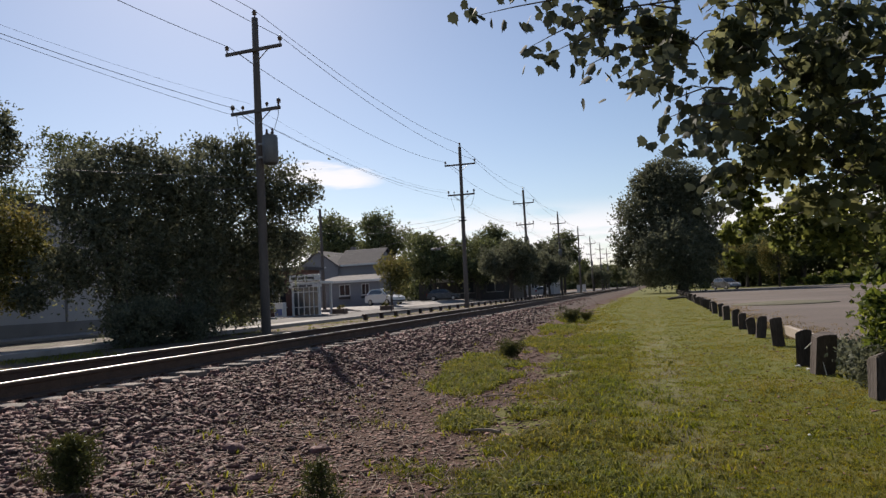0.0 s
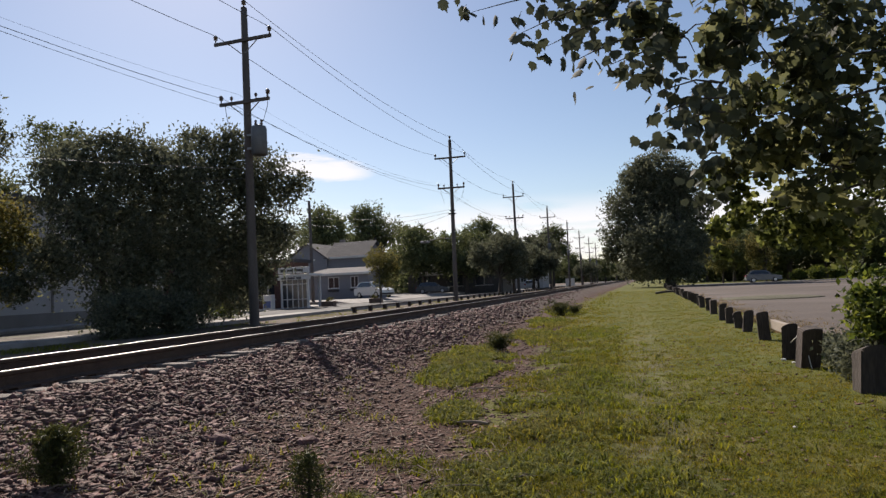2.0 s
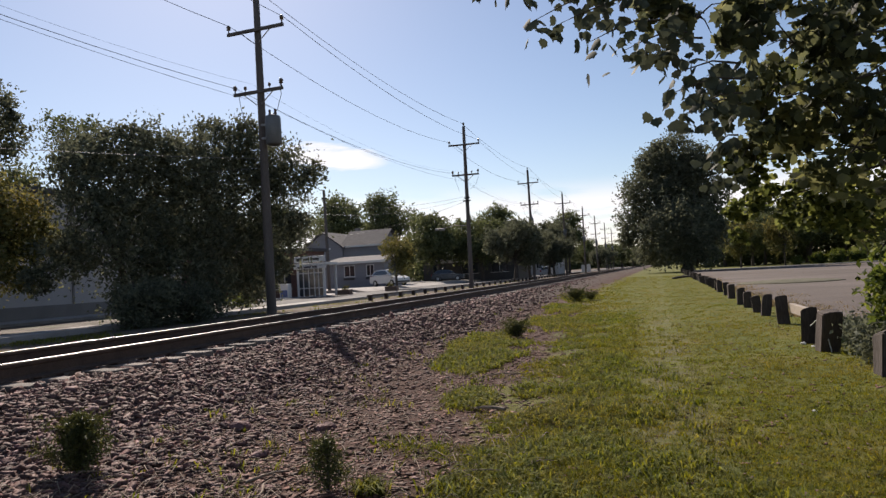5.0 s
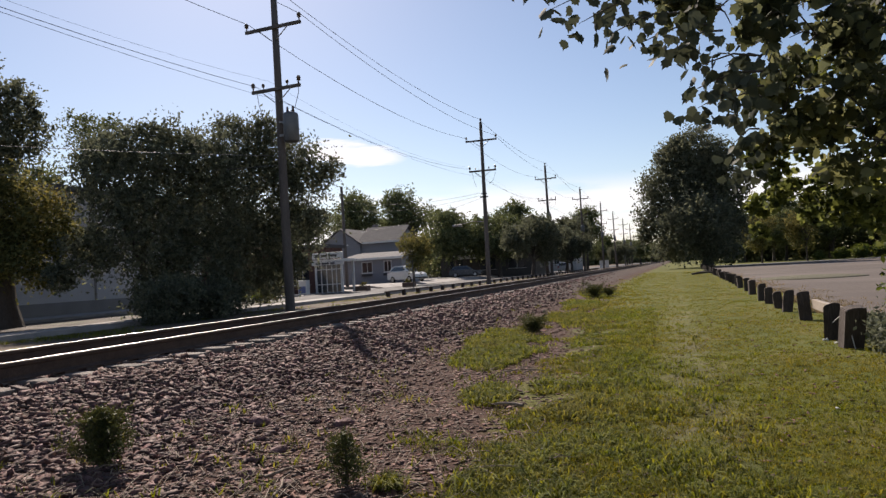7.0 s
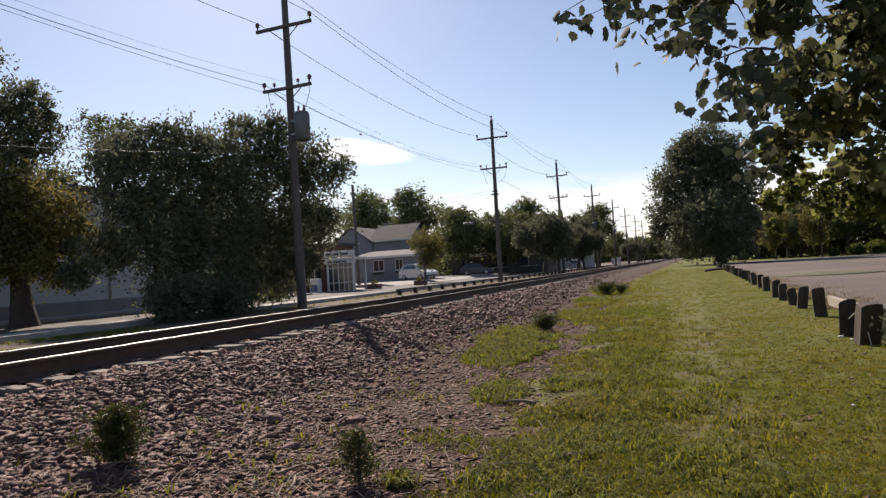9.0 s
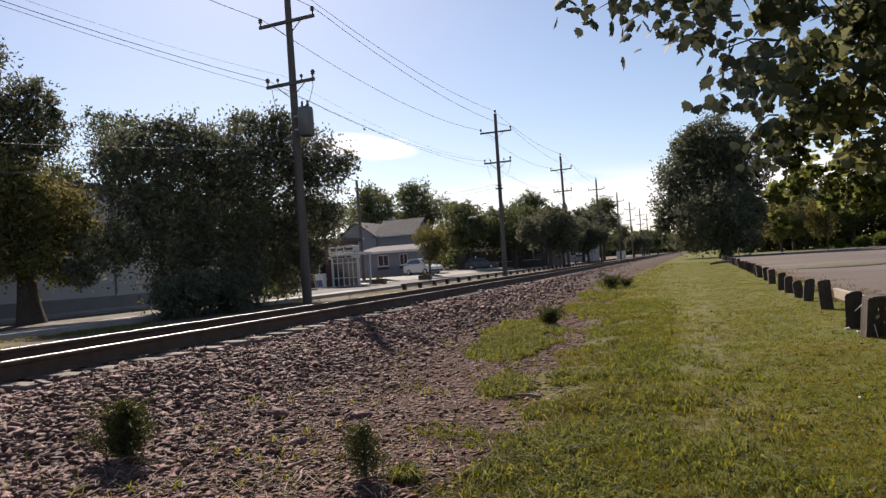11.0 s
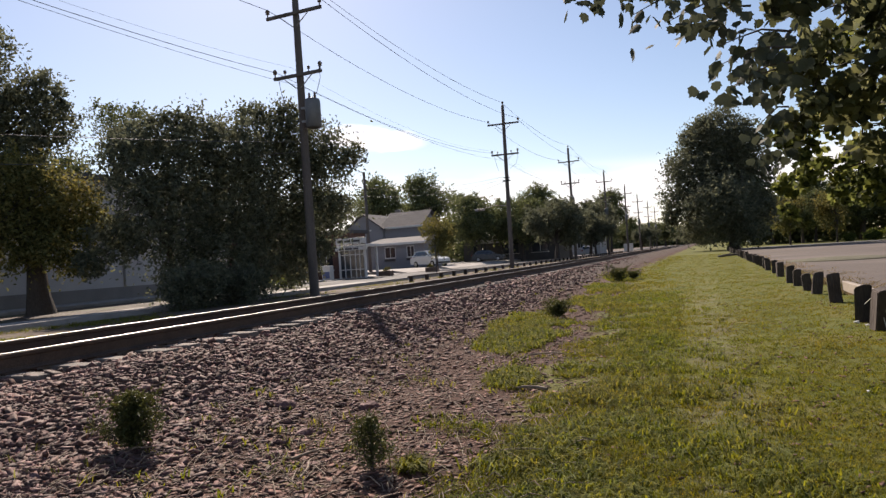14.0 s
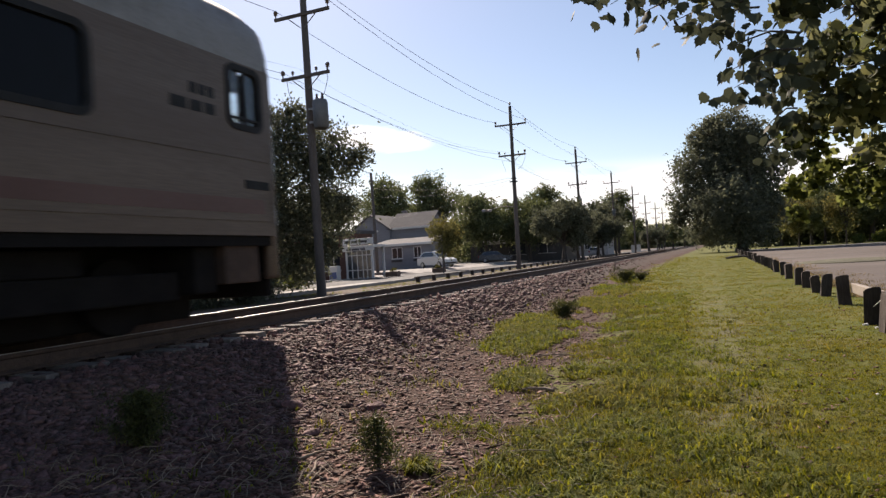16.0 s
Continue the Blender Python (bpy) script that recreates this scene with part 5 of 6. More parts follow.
        tagged(lit, "crumpled white litter on the grass", "litter", "litter")


build_house()
build_shop()
build_street_things()


# ---- vehicles ----
RUBBER = material("rubber", (0.025, 0.025, 0.026), (0.018, 0.018, 0.018), 0.85, scale=8, fine=60, bump=0.2)
WHEEL_RIM = material("wheel_rim", (0.55, 0.55, 0.56), (0.4, 0.4, 0.41), 0.35, 0.8, scale=8, fine=60, bump=0.0)
CAR_GLASS = material("car_glass", (0.02, 0.024, 0.028), (0.015, 0.018, 0.02), 0.06, scale=1, fine=5, bump=0.0, spec=0.9)
LAMP_CLEAR = material("headlight_lens", (0.8, 0.8, 0.8), (0.7, 0.7, 0.7), 0.15, scale=3, fine=10, bump=0.0)
LAMP_RED = material("tail_lens", (0.35, 0.02, 0.02), (0.25, 0.015, 0.015), 0.2, scale=3, fine=10, bump=0.0)


def build_car(paint_colour, label, tall=1.0):
    """A car that points along +x, its wheels on z = 0."""
    paint = material("car_paint", paint_colour, tuple(c * 0.9 for c in paint_colour), 0.25, scale=1, fine=20, bump=0.0, spec=0.6)
    root = thing("car", pose(0, 0, 0), label, "car")
    h = tall
    side = [(-2.2, 0.32), (-2.25, 0.62), (-2.18, 0.92 * h), (-1.0, 0.98 * h), (0.75, 0.98 * h), (1.7, 0.86 * h), (2.15, 0.70 * h), (2.2, 0.40), (2.1, 0.28)]
    arch = []
    for cx in (1.35, -1.35):
        arch += [(cx + 0.38 * math.cos(a), 0.28 + 0.38 * math.sin(a)) for a in np.linspace(0.05, math.pi - 0.05, 7)]
    bm = extrude(side + arch, "y", -0.88, 0.88)
    part("body", bm, paint, root)
    roof = [(-2.0, 0.985 * h), (-1.55, 1.46 * h), (-1.2, 1.52 * h), (0.1, 1.52 * h), (0.35, 1.47 * h), (1.05, 0.985 * h)]
    cabin = extrude(roof, "y", -0.84, 0.84)
    for v in cabin.verts:
        v.co.y *= 1 - 0.22 * max(0, (v.co.z - 0.985 * h) / (0.55 * h))
    part("roof", cabin, paint, root)

    def shrink(p):
        cx, cz = -0.45, 1.24 * h
        return [(cx + (u - cx) * 0.86, cz + (v - cz) * 0.74) for u, v in p]
    for s in (-1, 1):
        g = extrude(shrink(roof), "y", s * 0.70, s * 0.846)
        for v in g.verts:
            v.co.y *= 1 - 0.22 * max(0, (v.co.z - 0.985 * h) / (0.55 * h))
        part("side_window", g, CAR_GLASS, root)
        part("mirror", boxes((0.62, 0.78, s * 0.92 - 0.08, s * 0.92 + 0.08, 1.0 * h, 1.12 * h), bevel=0.02), paint, root)
    part("windscreen", extrude([(0.40, 1.44 * h), (1.02, 1.01 * h), (1.05, 1.02 * h), (0.43, 1.455 * h)], "y", -0.62, 0.62), CAR_GLASS, root)
    part("rear_window", extrude([(-1.60, 1.42 * h), (-1.95, 1.05 * h), (-1.985, 1.06 * h), (-1.635, 1.43 * h)], "y", -0.62, 0.62), CAR_GLASS, root)
    for s in (-1, 1):
        part("headlight", boxes((2.02, 2.19, s * 0.62 - 0.17, s * 0.62 + 0.17, 0.60 * h, 0.74 * h), bevel=0.03), LAMP_CLEAR, root)
        part("tail_light", boxes((-2.27, -2.15, s * 0.70 - 0.13, s * 0.70 + 0.13, 0.70 * h, 0.95 * h), bevel=0.03), LAMP_RED, root)
        for x in (-1.35, 1.35):
            wheel = part("wheel", lathe([(0.20, -0.10), (0.31, -0.10), (0.33, -0.07), (0.33, 0.07), (0.31, 0.10), (0.20, 0.10)], 20, pose(x, s * 0.80, 0.33, 90, 0, 0)), RUBBER, root, "black tyre", smooth=False)
            part("rim", lathe([(0.21, -0.112), (0.19, -0.08), (0.05, -0.09), (0.05, 0.09), (0.19, 0.08), (0.21, 0.112)], 14, pose(x, s * 0.80, 0.33, 90, 0, 0)), WHEEL_RIM, wheel)
    part("bumper", boxes((2.1, 2.25, -0.8, 0.8, 0.34, 0.5), bevel=0.04), DARK_PAINT, root)
    return root


suv = build_car((0.72, 0.72, 0.70), "white parked sport utility car on the forecourt", 1.12)
suv.matrix_world = pose(-26.9, 65.2, -0.115, 0, 0, -28)
hatch = build_car((0.10, 0.11, 0.12), "dark parked car half hidden behind a young tree", 1.0)
hatch.matrix_world = pose(-27.6, 88.0, -0.11, 0, 0, 10)
parked = build_car((0.75, 0.75, 0.74), "white car parked at the far side road", 1.0)
parked.matrix_world = pose(12.4, 190, -0.62, 0, 0, 176)
street_car = build_car((0.45, 0.46, 0.47), "silver car standing far down the street", 1.05)
street_car.matrix_world = pose(-19.0, 118, -0.40, 0, 0, 92)
moving_car = build_car((0.16, 0.165, 0.175), "dark grey car turning onto the side road", 1.08)


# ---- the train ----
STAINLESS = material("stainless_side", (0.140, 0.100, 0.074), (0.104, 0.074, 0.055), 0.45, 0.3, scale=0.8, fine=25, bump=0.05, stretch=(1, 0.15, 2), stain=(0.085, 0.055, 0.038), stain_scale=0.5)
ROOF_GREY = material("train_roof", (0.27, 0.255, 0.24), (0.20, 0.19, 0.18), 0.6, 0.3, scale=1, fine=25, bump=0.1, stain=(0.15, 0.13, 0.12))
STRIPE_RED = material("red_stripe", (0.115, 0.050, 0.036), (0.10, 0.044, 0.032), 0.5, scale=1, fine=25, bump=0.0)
GASKET = material("black_gasket", (0.012, 0.012, 0.013), (0.008, 0.008, 0.008), 0.8, scale=5, fine=40, bump=0.1)
UNDERFRAME = material("underframe", (0.016, 0.014, 0.013), (0.010, 0.009, 0.009), 0.95, scale=3, fine=40, bump=0.4, spec=0.15)
CAB_GLASS = glass_material("cab_glass", (0.85, 0.9, 0.9))
TINTED = material("tinted_glass", (0.008, 0.008, 0.009), (0.006, 0.006, 0.006), 0.15, scale=1, fine=5, bump=0.0, spec=0.12)
SEAT_CLOTH = material("seat_cloth", (0.10, 0.055, 0.05), (0.07, 0.04, 0.04), 0.9, scale=5, fine=60, bump=0.2)


def rounded(x0, x1, z0, z1, r, k=5):
    pts = []
    for cx, cz, a0 in ((x1 - r, z1 - r, 0), (x0 + r, z1 - r, 90), (x0 + r, z0 + r, 180), (x1 - r, z0 + r, 270)):
        pts += [(cx + r * math.cos(radians(a0 + 90 * i / k)), cz + r * math.sin(radians(a0 + 90 * i / k))) for i in range(k + 1)]
    return pts


def ring(outer, inner, x0, x1):
    """A frame between two outlines (y, z) of equal count, from x0 to x1."""
    bm = bmesh.new()
    k = len(outer)
    lay = [[bm.verts.new((x, u, v)) for u, v in o] for x, o in ((x0, outer), (x1, outer), (x1, inner), (x0, inner))]
    for a, b in zip(lay, lay[1:] + lay[:1]):
        for i in range(k):
            bm.faces.new((a[i], a[(i + 1) % k], b[(i + 1) % k], b[i]))
    return bm


def build_rail_car(cab, label):
    """A passenger car, its leading end at y = 0, its tail at -25.9; z is above the rail."""
    root = thing("train_car", pose(TRACK, 0, 0), label, "train car", "cars of the train")
    length, half, sill, eave = 25.9, 1.53, 1.16, 3.52
    openings = [(-0.98, -0.36, 2.66, 3.42)] if cab else []
    y = -3.2
    while y > -length + 4.5:
        openings.append((y - 1.45, y, 2.42, 3.28))
        y -= 1.72
    openings.sort()
    for s in (-1, 1):
        a, b = s * (half - 0.06), s * half
        x0, x1 = min(a, b), max(a, b)
        specs, edge = [], -length + 0.12
        for y0, y1, z0, z1 in openings:
            specs += [(x0, x1, edge, y0, sill, eave), (x0, x1, y0, y1, sill, z0), (x0, x1, y0, y1, z1, eave)]
            edge = y1
        specs.append((x0, x1, edge, -0.10, sill, eave))
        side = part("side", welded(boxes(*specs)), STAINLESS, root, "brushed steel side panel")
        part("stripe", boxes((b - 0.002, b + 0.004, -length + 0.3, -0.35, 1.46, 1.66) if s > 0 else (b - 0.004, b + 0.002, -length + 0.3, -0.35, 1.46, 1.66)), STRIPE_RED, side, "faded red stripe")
        for z in (1.36, 2.2):
            part("bead", boxes((min(b, b + s * 0.012), max(b, b + s * 0.012), -length + 0.2, -0.2, z, z + 0.025)), STAINLESS, side)
        for y0, y1, z0, z1 in openings:
            is_cab = cab and y1 > -1
            w = part("window", ring(rounded(y0 - 0.07, y1 + 0.07, z0 - 0.07, z1 + 0.07, 0.17), rounded(y0 + 0.015, y1 - 0.015, z0 + 0.015, z1 - 0.015, 0.12), b - s * 0.05, b + s * 0.015), GASKET, root, "black rounded window frame")
            part("pane", boxes((min(b - s * 0.04, b - s * 0.028), max(b - s * 0.04, b - s * 0.028), y0, y1, z0, z1)), CAB_GLASS if is_cab else TINTED, w)
            if is_cab:
                part("sash", boxes((min(b - s * 0.025, b + s * 0.008), max(b - s * 0.025, b + s * 0.008), (y0 + y1) / 2 - 0.02, (y0 + y1) / 2 + 0.02, z0, z1),
                                   (min(b - s * 0.025, b + s * 0.008), max(b - s * 0.025, b + s * 0.008), y0, y1, z0 + 0.08, z0 + 0.11)), GASKET, w)
        if cab:
            # the number and the maker's word, as plain bars
            for y0, y1, z0, z1 in ((-1.72, -1.60, 2.92, 3.06), (-1.56, -1.44, 2.92, 3.06), (-1.40, -1.29, 2.92, 3.06), (-2.05, -1.78, 2.70, 2.84), (-1.72, -1.52, 2.70, 2.84), (-1.46, -1.28, 2.70, 2.84)):
                part("lettering", boxes((min(b, b + s * 0.004), max(b, b + s * 0.004), y0, y1, z0, z1)), GASKET, side)
            part("door_vent", boxes((min(b, b + s * 0.01), max(b, b + s * 0.01), -0.75, -0.22, 1.80, 1.92), bevel=0.003), GASKET, root)
            part("grab_rail", tube_mesh("grab_rail", [[((b + s * 0.05, -0.17, 1.3), 0.014), ((b + s * 0.05, -0.17, 2.5), 0.014)]], GALVANISED, 6), None, root)
    # roof shell and its ribs
    arc = [(1.53, 3.52), (1.527, 3.88), (1.47, 4.17), (1.28, 4.37), (0.9, 4.49), (0.45, 4.57), (0, 4.59)]
    outline = arc + [(-u, v) for u, v in arc[-2::-1]]
    inner = [(u * 0.955, v - 0.05) for u, v in outline]
    rings = [(-length + 0.05, 0.93, -0.05), (-length + 0.35, 1.0, 0.0), (-0.75, 1.0, 0.0), (-0.45, 1.0, -0.02), (-0.25, 0.995, -0.07), (-0.11, 0.98, -0.17), (-0.03, 0.955, -0.34)]
    bm = bmesh.new()
    lay = []
    for o, dz in ((outline, 0), (inner, 0)):
        lay.append([[bm.verts.new((u * k, y, 3.52 + (v - 3.52) * (1 + 1.2 * drop) + dz)) for u, v in o] for y, k, drop in rings])
    for shell in lay:
        for a, b in zip(shell, shell[1:]):
            for i in range(len(outline) - 1):
                bm.faces.new((a[i], a[i + 1], b[i + 1], b[i]))
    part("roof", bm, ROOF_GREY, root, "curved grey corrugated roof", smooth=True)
    for k, x in enumerate((-0.9, -0.6, -0.3, 0.3, 0.6, 0.9)):
        z = np.interp(abs(x), [0, 0.45, 0.9], [4.59, 4.57, 4.49])
        part("roof_rib", boxes((x - 0.02, x + 0.02, -length + 0.8, -0.6, z - 0.01, z + 0.025)), ROOF_GREY, root)
    for s in (-1, 1):
        part("roof_rail", boxes((min(s * 1.46, s * 1.50), max(s * 1.46, s * 1.50), -length + 0.5, -0.75, 3.98, 4.02)), ROOF_GREY, root)
    # ends: sheet with corner posts, window and door
    for y0, y1 in ((-0.10, -0.03), (-length + 0.05, -length + 0.12)):
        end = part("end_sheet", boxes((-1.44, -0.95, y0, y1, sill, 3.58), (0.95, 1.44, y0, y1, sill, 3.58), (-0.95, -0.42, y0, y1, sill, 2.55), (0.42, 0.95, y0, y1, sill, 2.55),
                                      (-0.95, -0.42, y0, y1, 3.35, 3.72), (0.42, 0.95, y0, y1, 3.35, 3.72), (-0.42, 0.42, y0, y1, 3.3, 3.76)), STAINLESS, root)
        for x0, x1, z0, z1 in ((-0.95, -0.42, 2.55, 3.35), (0.42, 0.95, 2.55, 3.35)):
            part("windscreen", boxes((x0, x1, y0 + 0.02, y0 + 0.035, z0, z1)), CAB_GLASS if cab else TINTED, end)
        part("end_door", boxes((-0.42, 0.42, y0 + 0.01, y1 - 0.01, sill, 3.3)), STAINLESS, end)
        for s in (-1, 1):
            part("corner_post", lathe([(0.10, 0.55), (0.11, 0.6), (0.11, 3.5), (0.09, 3.6)], 14, pose(s * 1.42, (y0 + y1) / 2 - (0.06 if y0 > -1 else -0.06), 0)), STAINLESS, root, smooth=True)
    if cab:
        for s in (-1, 1):
            lamp = part("headlight", lathe([(0.10, 0), (0.11, 0.04), (0.09, 0.06)], 14, pose(s * 0.5, -0.03, 1.75, -90, 0, 0)), GASKET, root)
            part("lens", lathe([(0.08, 0.045), (0.07, 0.068)], 14, pose(s * 0.5, -0.03, 1.75, -90, 0, 0)), LAMP_CLEAR, lamp)
    part("floor", boxes((-1.47, 1.47, -length + 0.12, -0.10, 1.10, 1.249)), UNDERFRAME, root)
    if cab:
        part("bulkhead", boxes((-1.46, 1.46, -2.3, -2.24, 1.25, 3.5)), UNDERFRAME, root)
        part("console", boxes((-1.3, -0.5, -0.75, -0.15, 1.25, 2.3), (0.5, 1.3, -0.75, -0.15, 1.25, 2.3), bevel=0.03), GASKET, root)
    else:
        part("bulkhead", boxes((-1.46, 1.46, -0.9, -0.84, 1.25, 3.5)), UNDERFRAME, root)
    seat_me = None
    for i in range(12):
        for x in (-0.95, 0.95):
            if seat_me is None:
                ob = part("seat", boxes((-0.48, 0.48, -0.25, 0.25, 0, 0.45), (-0.48, 0.48, -0.30, -0.18, 0.45, 1.15), bevel=0.04), SEAT_CLOTH, root)
                seat_me = ob.data
            else:
                ob = new("seat", seat_me)
                ob.parent = root
            ob.location = (x, -3.6 - 1.72 * i, 1.25)
    # below the floor: sill beam, boxes, pilot, steps and trucks
    for s in (-1, 1):
        part("side_sill", boxes((min(s * 1.38, s * 1.50), max(s * 1.38, s * 1.50), -length + 0.2, -0.2, 1.02, 1.22)), UNDERFRAME, root)
        part("step_well", boxes((min(s * 1.05, s * 1.46), max(s * 1.05, s * 1.46), -1.15, -0.45, 0.52, 1.2), bevel=0.02), RAIL_RUST, root, "rusty brown step well")
        part("air_hose", tube_mesh("air_hose", [[((s * 0.5, 0.05, 0.95), 0.03), ((s * 0.55, 0.25, 0.55), 0.03), ((s * 0.35, 0.25, 0.38), 0.03)]], RUBBER, 7), None, root)
    # added dark block that closes the sunlit gap between the wheels
    part("underfloor_tank", boxes((-0.62, 0.62, -length + 1.0, -0.9, 0.08, 1.1), bevel=0.03), UNDERFRAME, root)
    part("pilot", boxes((-1.35, 1.35, -0.14, -0.04, 0.30, 1.12), bevel=0.02), UNDERFRAME, root, "dark pilot plate")
    part("coupler", boxes((-0.16, 0.16, -0.3, 0.42, 0.72, 1.0), (-0.22, 0.22, 0.30, 0.55, 0.68, 1.04), bevel=0.03), UNDERFRAME, root)
    for y0, y1 in ((-1.6, -1.2), (-8.5, -6.2), (-12.0, -9.0), (-14.5, -12.6), (-18.0, -15.0)):
        part("equipment_box", boxes((-1.35, 1.35, y0, y1, 0.42, 1.02), bevel=0.03), UNDERFRAME, root)
    for yc in (-3.6, -length + 3.6):
        truck = part("truck_bolster", boxes((-1.0, 1.0, yc - 0.35, yc + 0.35, 0.5, 1.0), bevel=0.02), UNDERFRAME, root, "dark truck frame")
        for s in (-1, 1):
            part("side_frame", boxes((s * 1.09 - 0.1, s * 1.09 + 0.1, yc - 1.9, yc + 1.9, 0.36, 0.72), bevel=0.03), UNDERFRAME, truck)
            part("spring", boxes((s * 1.09 - 0.12, s * 1.09 + 0.12, yc - 0.5, yc + 0.5, 0.721, 1.0), bevel=0.02), UNDERFRAME, truck)
        for dy in (-1.3, 1.3):
            for s in (-1, 1):
                part("wheel", lathe([(0.10, -0.09), (0.43, -0.07), (0.457, -0.065), (0.457, 0.055), (0.475, 0.06), (0.475, 0.075), (0.10, 0.09)], 28, pose(s * 0.75, yc + dy, 0.46, 0, -90 * s, 0)), UNDERFRAME, truck)
    return root


cab_car = build_rail_car(True, "stainless steel commuter cab car with rounded black windows")
coach = build_rail_car(False, "stainless steel commuter coach coupled behind the cab car")


# ---- ballast, litter and grass ----
def lawn_edge(y):
    return np.maximum(-0.06 * y, -2.4) - 1.05


def wavy(x, y, s):
    return np.sin(x * 1.7 * s + 1.3 * np.sin(y * 0.9 * s)) * 0.5 + np.sin(y * 1.3 * s + 2.1 * np.sin(x * 0.7 * s)) * 0.5


def depths(rng, n, y0, y1, power=1.5):
    """Distances along the track, thicker towards the near end."""
    u = rng.uniform(0, 1, n)
    a, b = y0 ** (1 - power), y1 ** (1 - power)
    return (a + (b - a) * u) ** (1 / (1 - power))


ROCK_F = np.array([(0, 2, 1), (1, 2, 3), (4, 5, 6), (5, 7, 6), (0, 1, 4), (1, 5, 4), (2, 6, 3), (3, 6, 7), (0, 4, 2), (2, 4, 6), (1, 3, 5), (3, 7, 5)])


def rocks(rng, n, x, y, size, name, mat, label, sink=0.35, flat=0.55, tilt=0.5):
    shapes, faces = [], []
    cube = np.array([(a, b, c) for c in (-1, 1) for b in (-1, 1) for a in (-1, 1)], float)
    z = ground_z(x, y)
    places = np.stack([x, y, z], 1)
    group = rng.integers(0, 6, n)
    base = 0
    for g in range(6):
        k = group == g
        m = int(k.sum())
        shape = cube * rng.uniform(0.55, 1.0, (8, 3)) + rng.normal(0, 0.12, (8, 3))
        s = size[k][:, None] * np.stack([rng.uniform(0.75, 1.7, m), rng.uniform(0.45, 0.95, m), rng.uniform(0.6, 1.3, m) * flat * np.interp(y[k], [6, 14], [1.0, 1.7])], 1)
        p = places[k] + np.stack([np.zeros(m), np.zeros(m), s[:, 2] * (1 - 2 * sink)], 1)
        v, f = strew(shape, ROCK_F, p, turns(rng, m, tilt), s)
        shapes.append(v)
        faces.append(f + base)
        base += len(v)
    ob = part(name, mesh_np(name, np.concatenate(shapes), np.concatenate(faces), mat), None, None)
    return tagged(ob, label, "stones", kind="stuff")


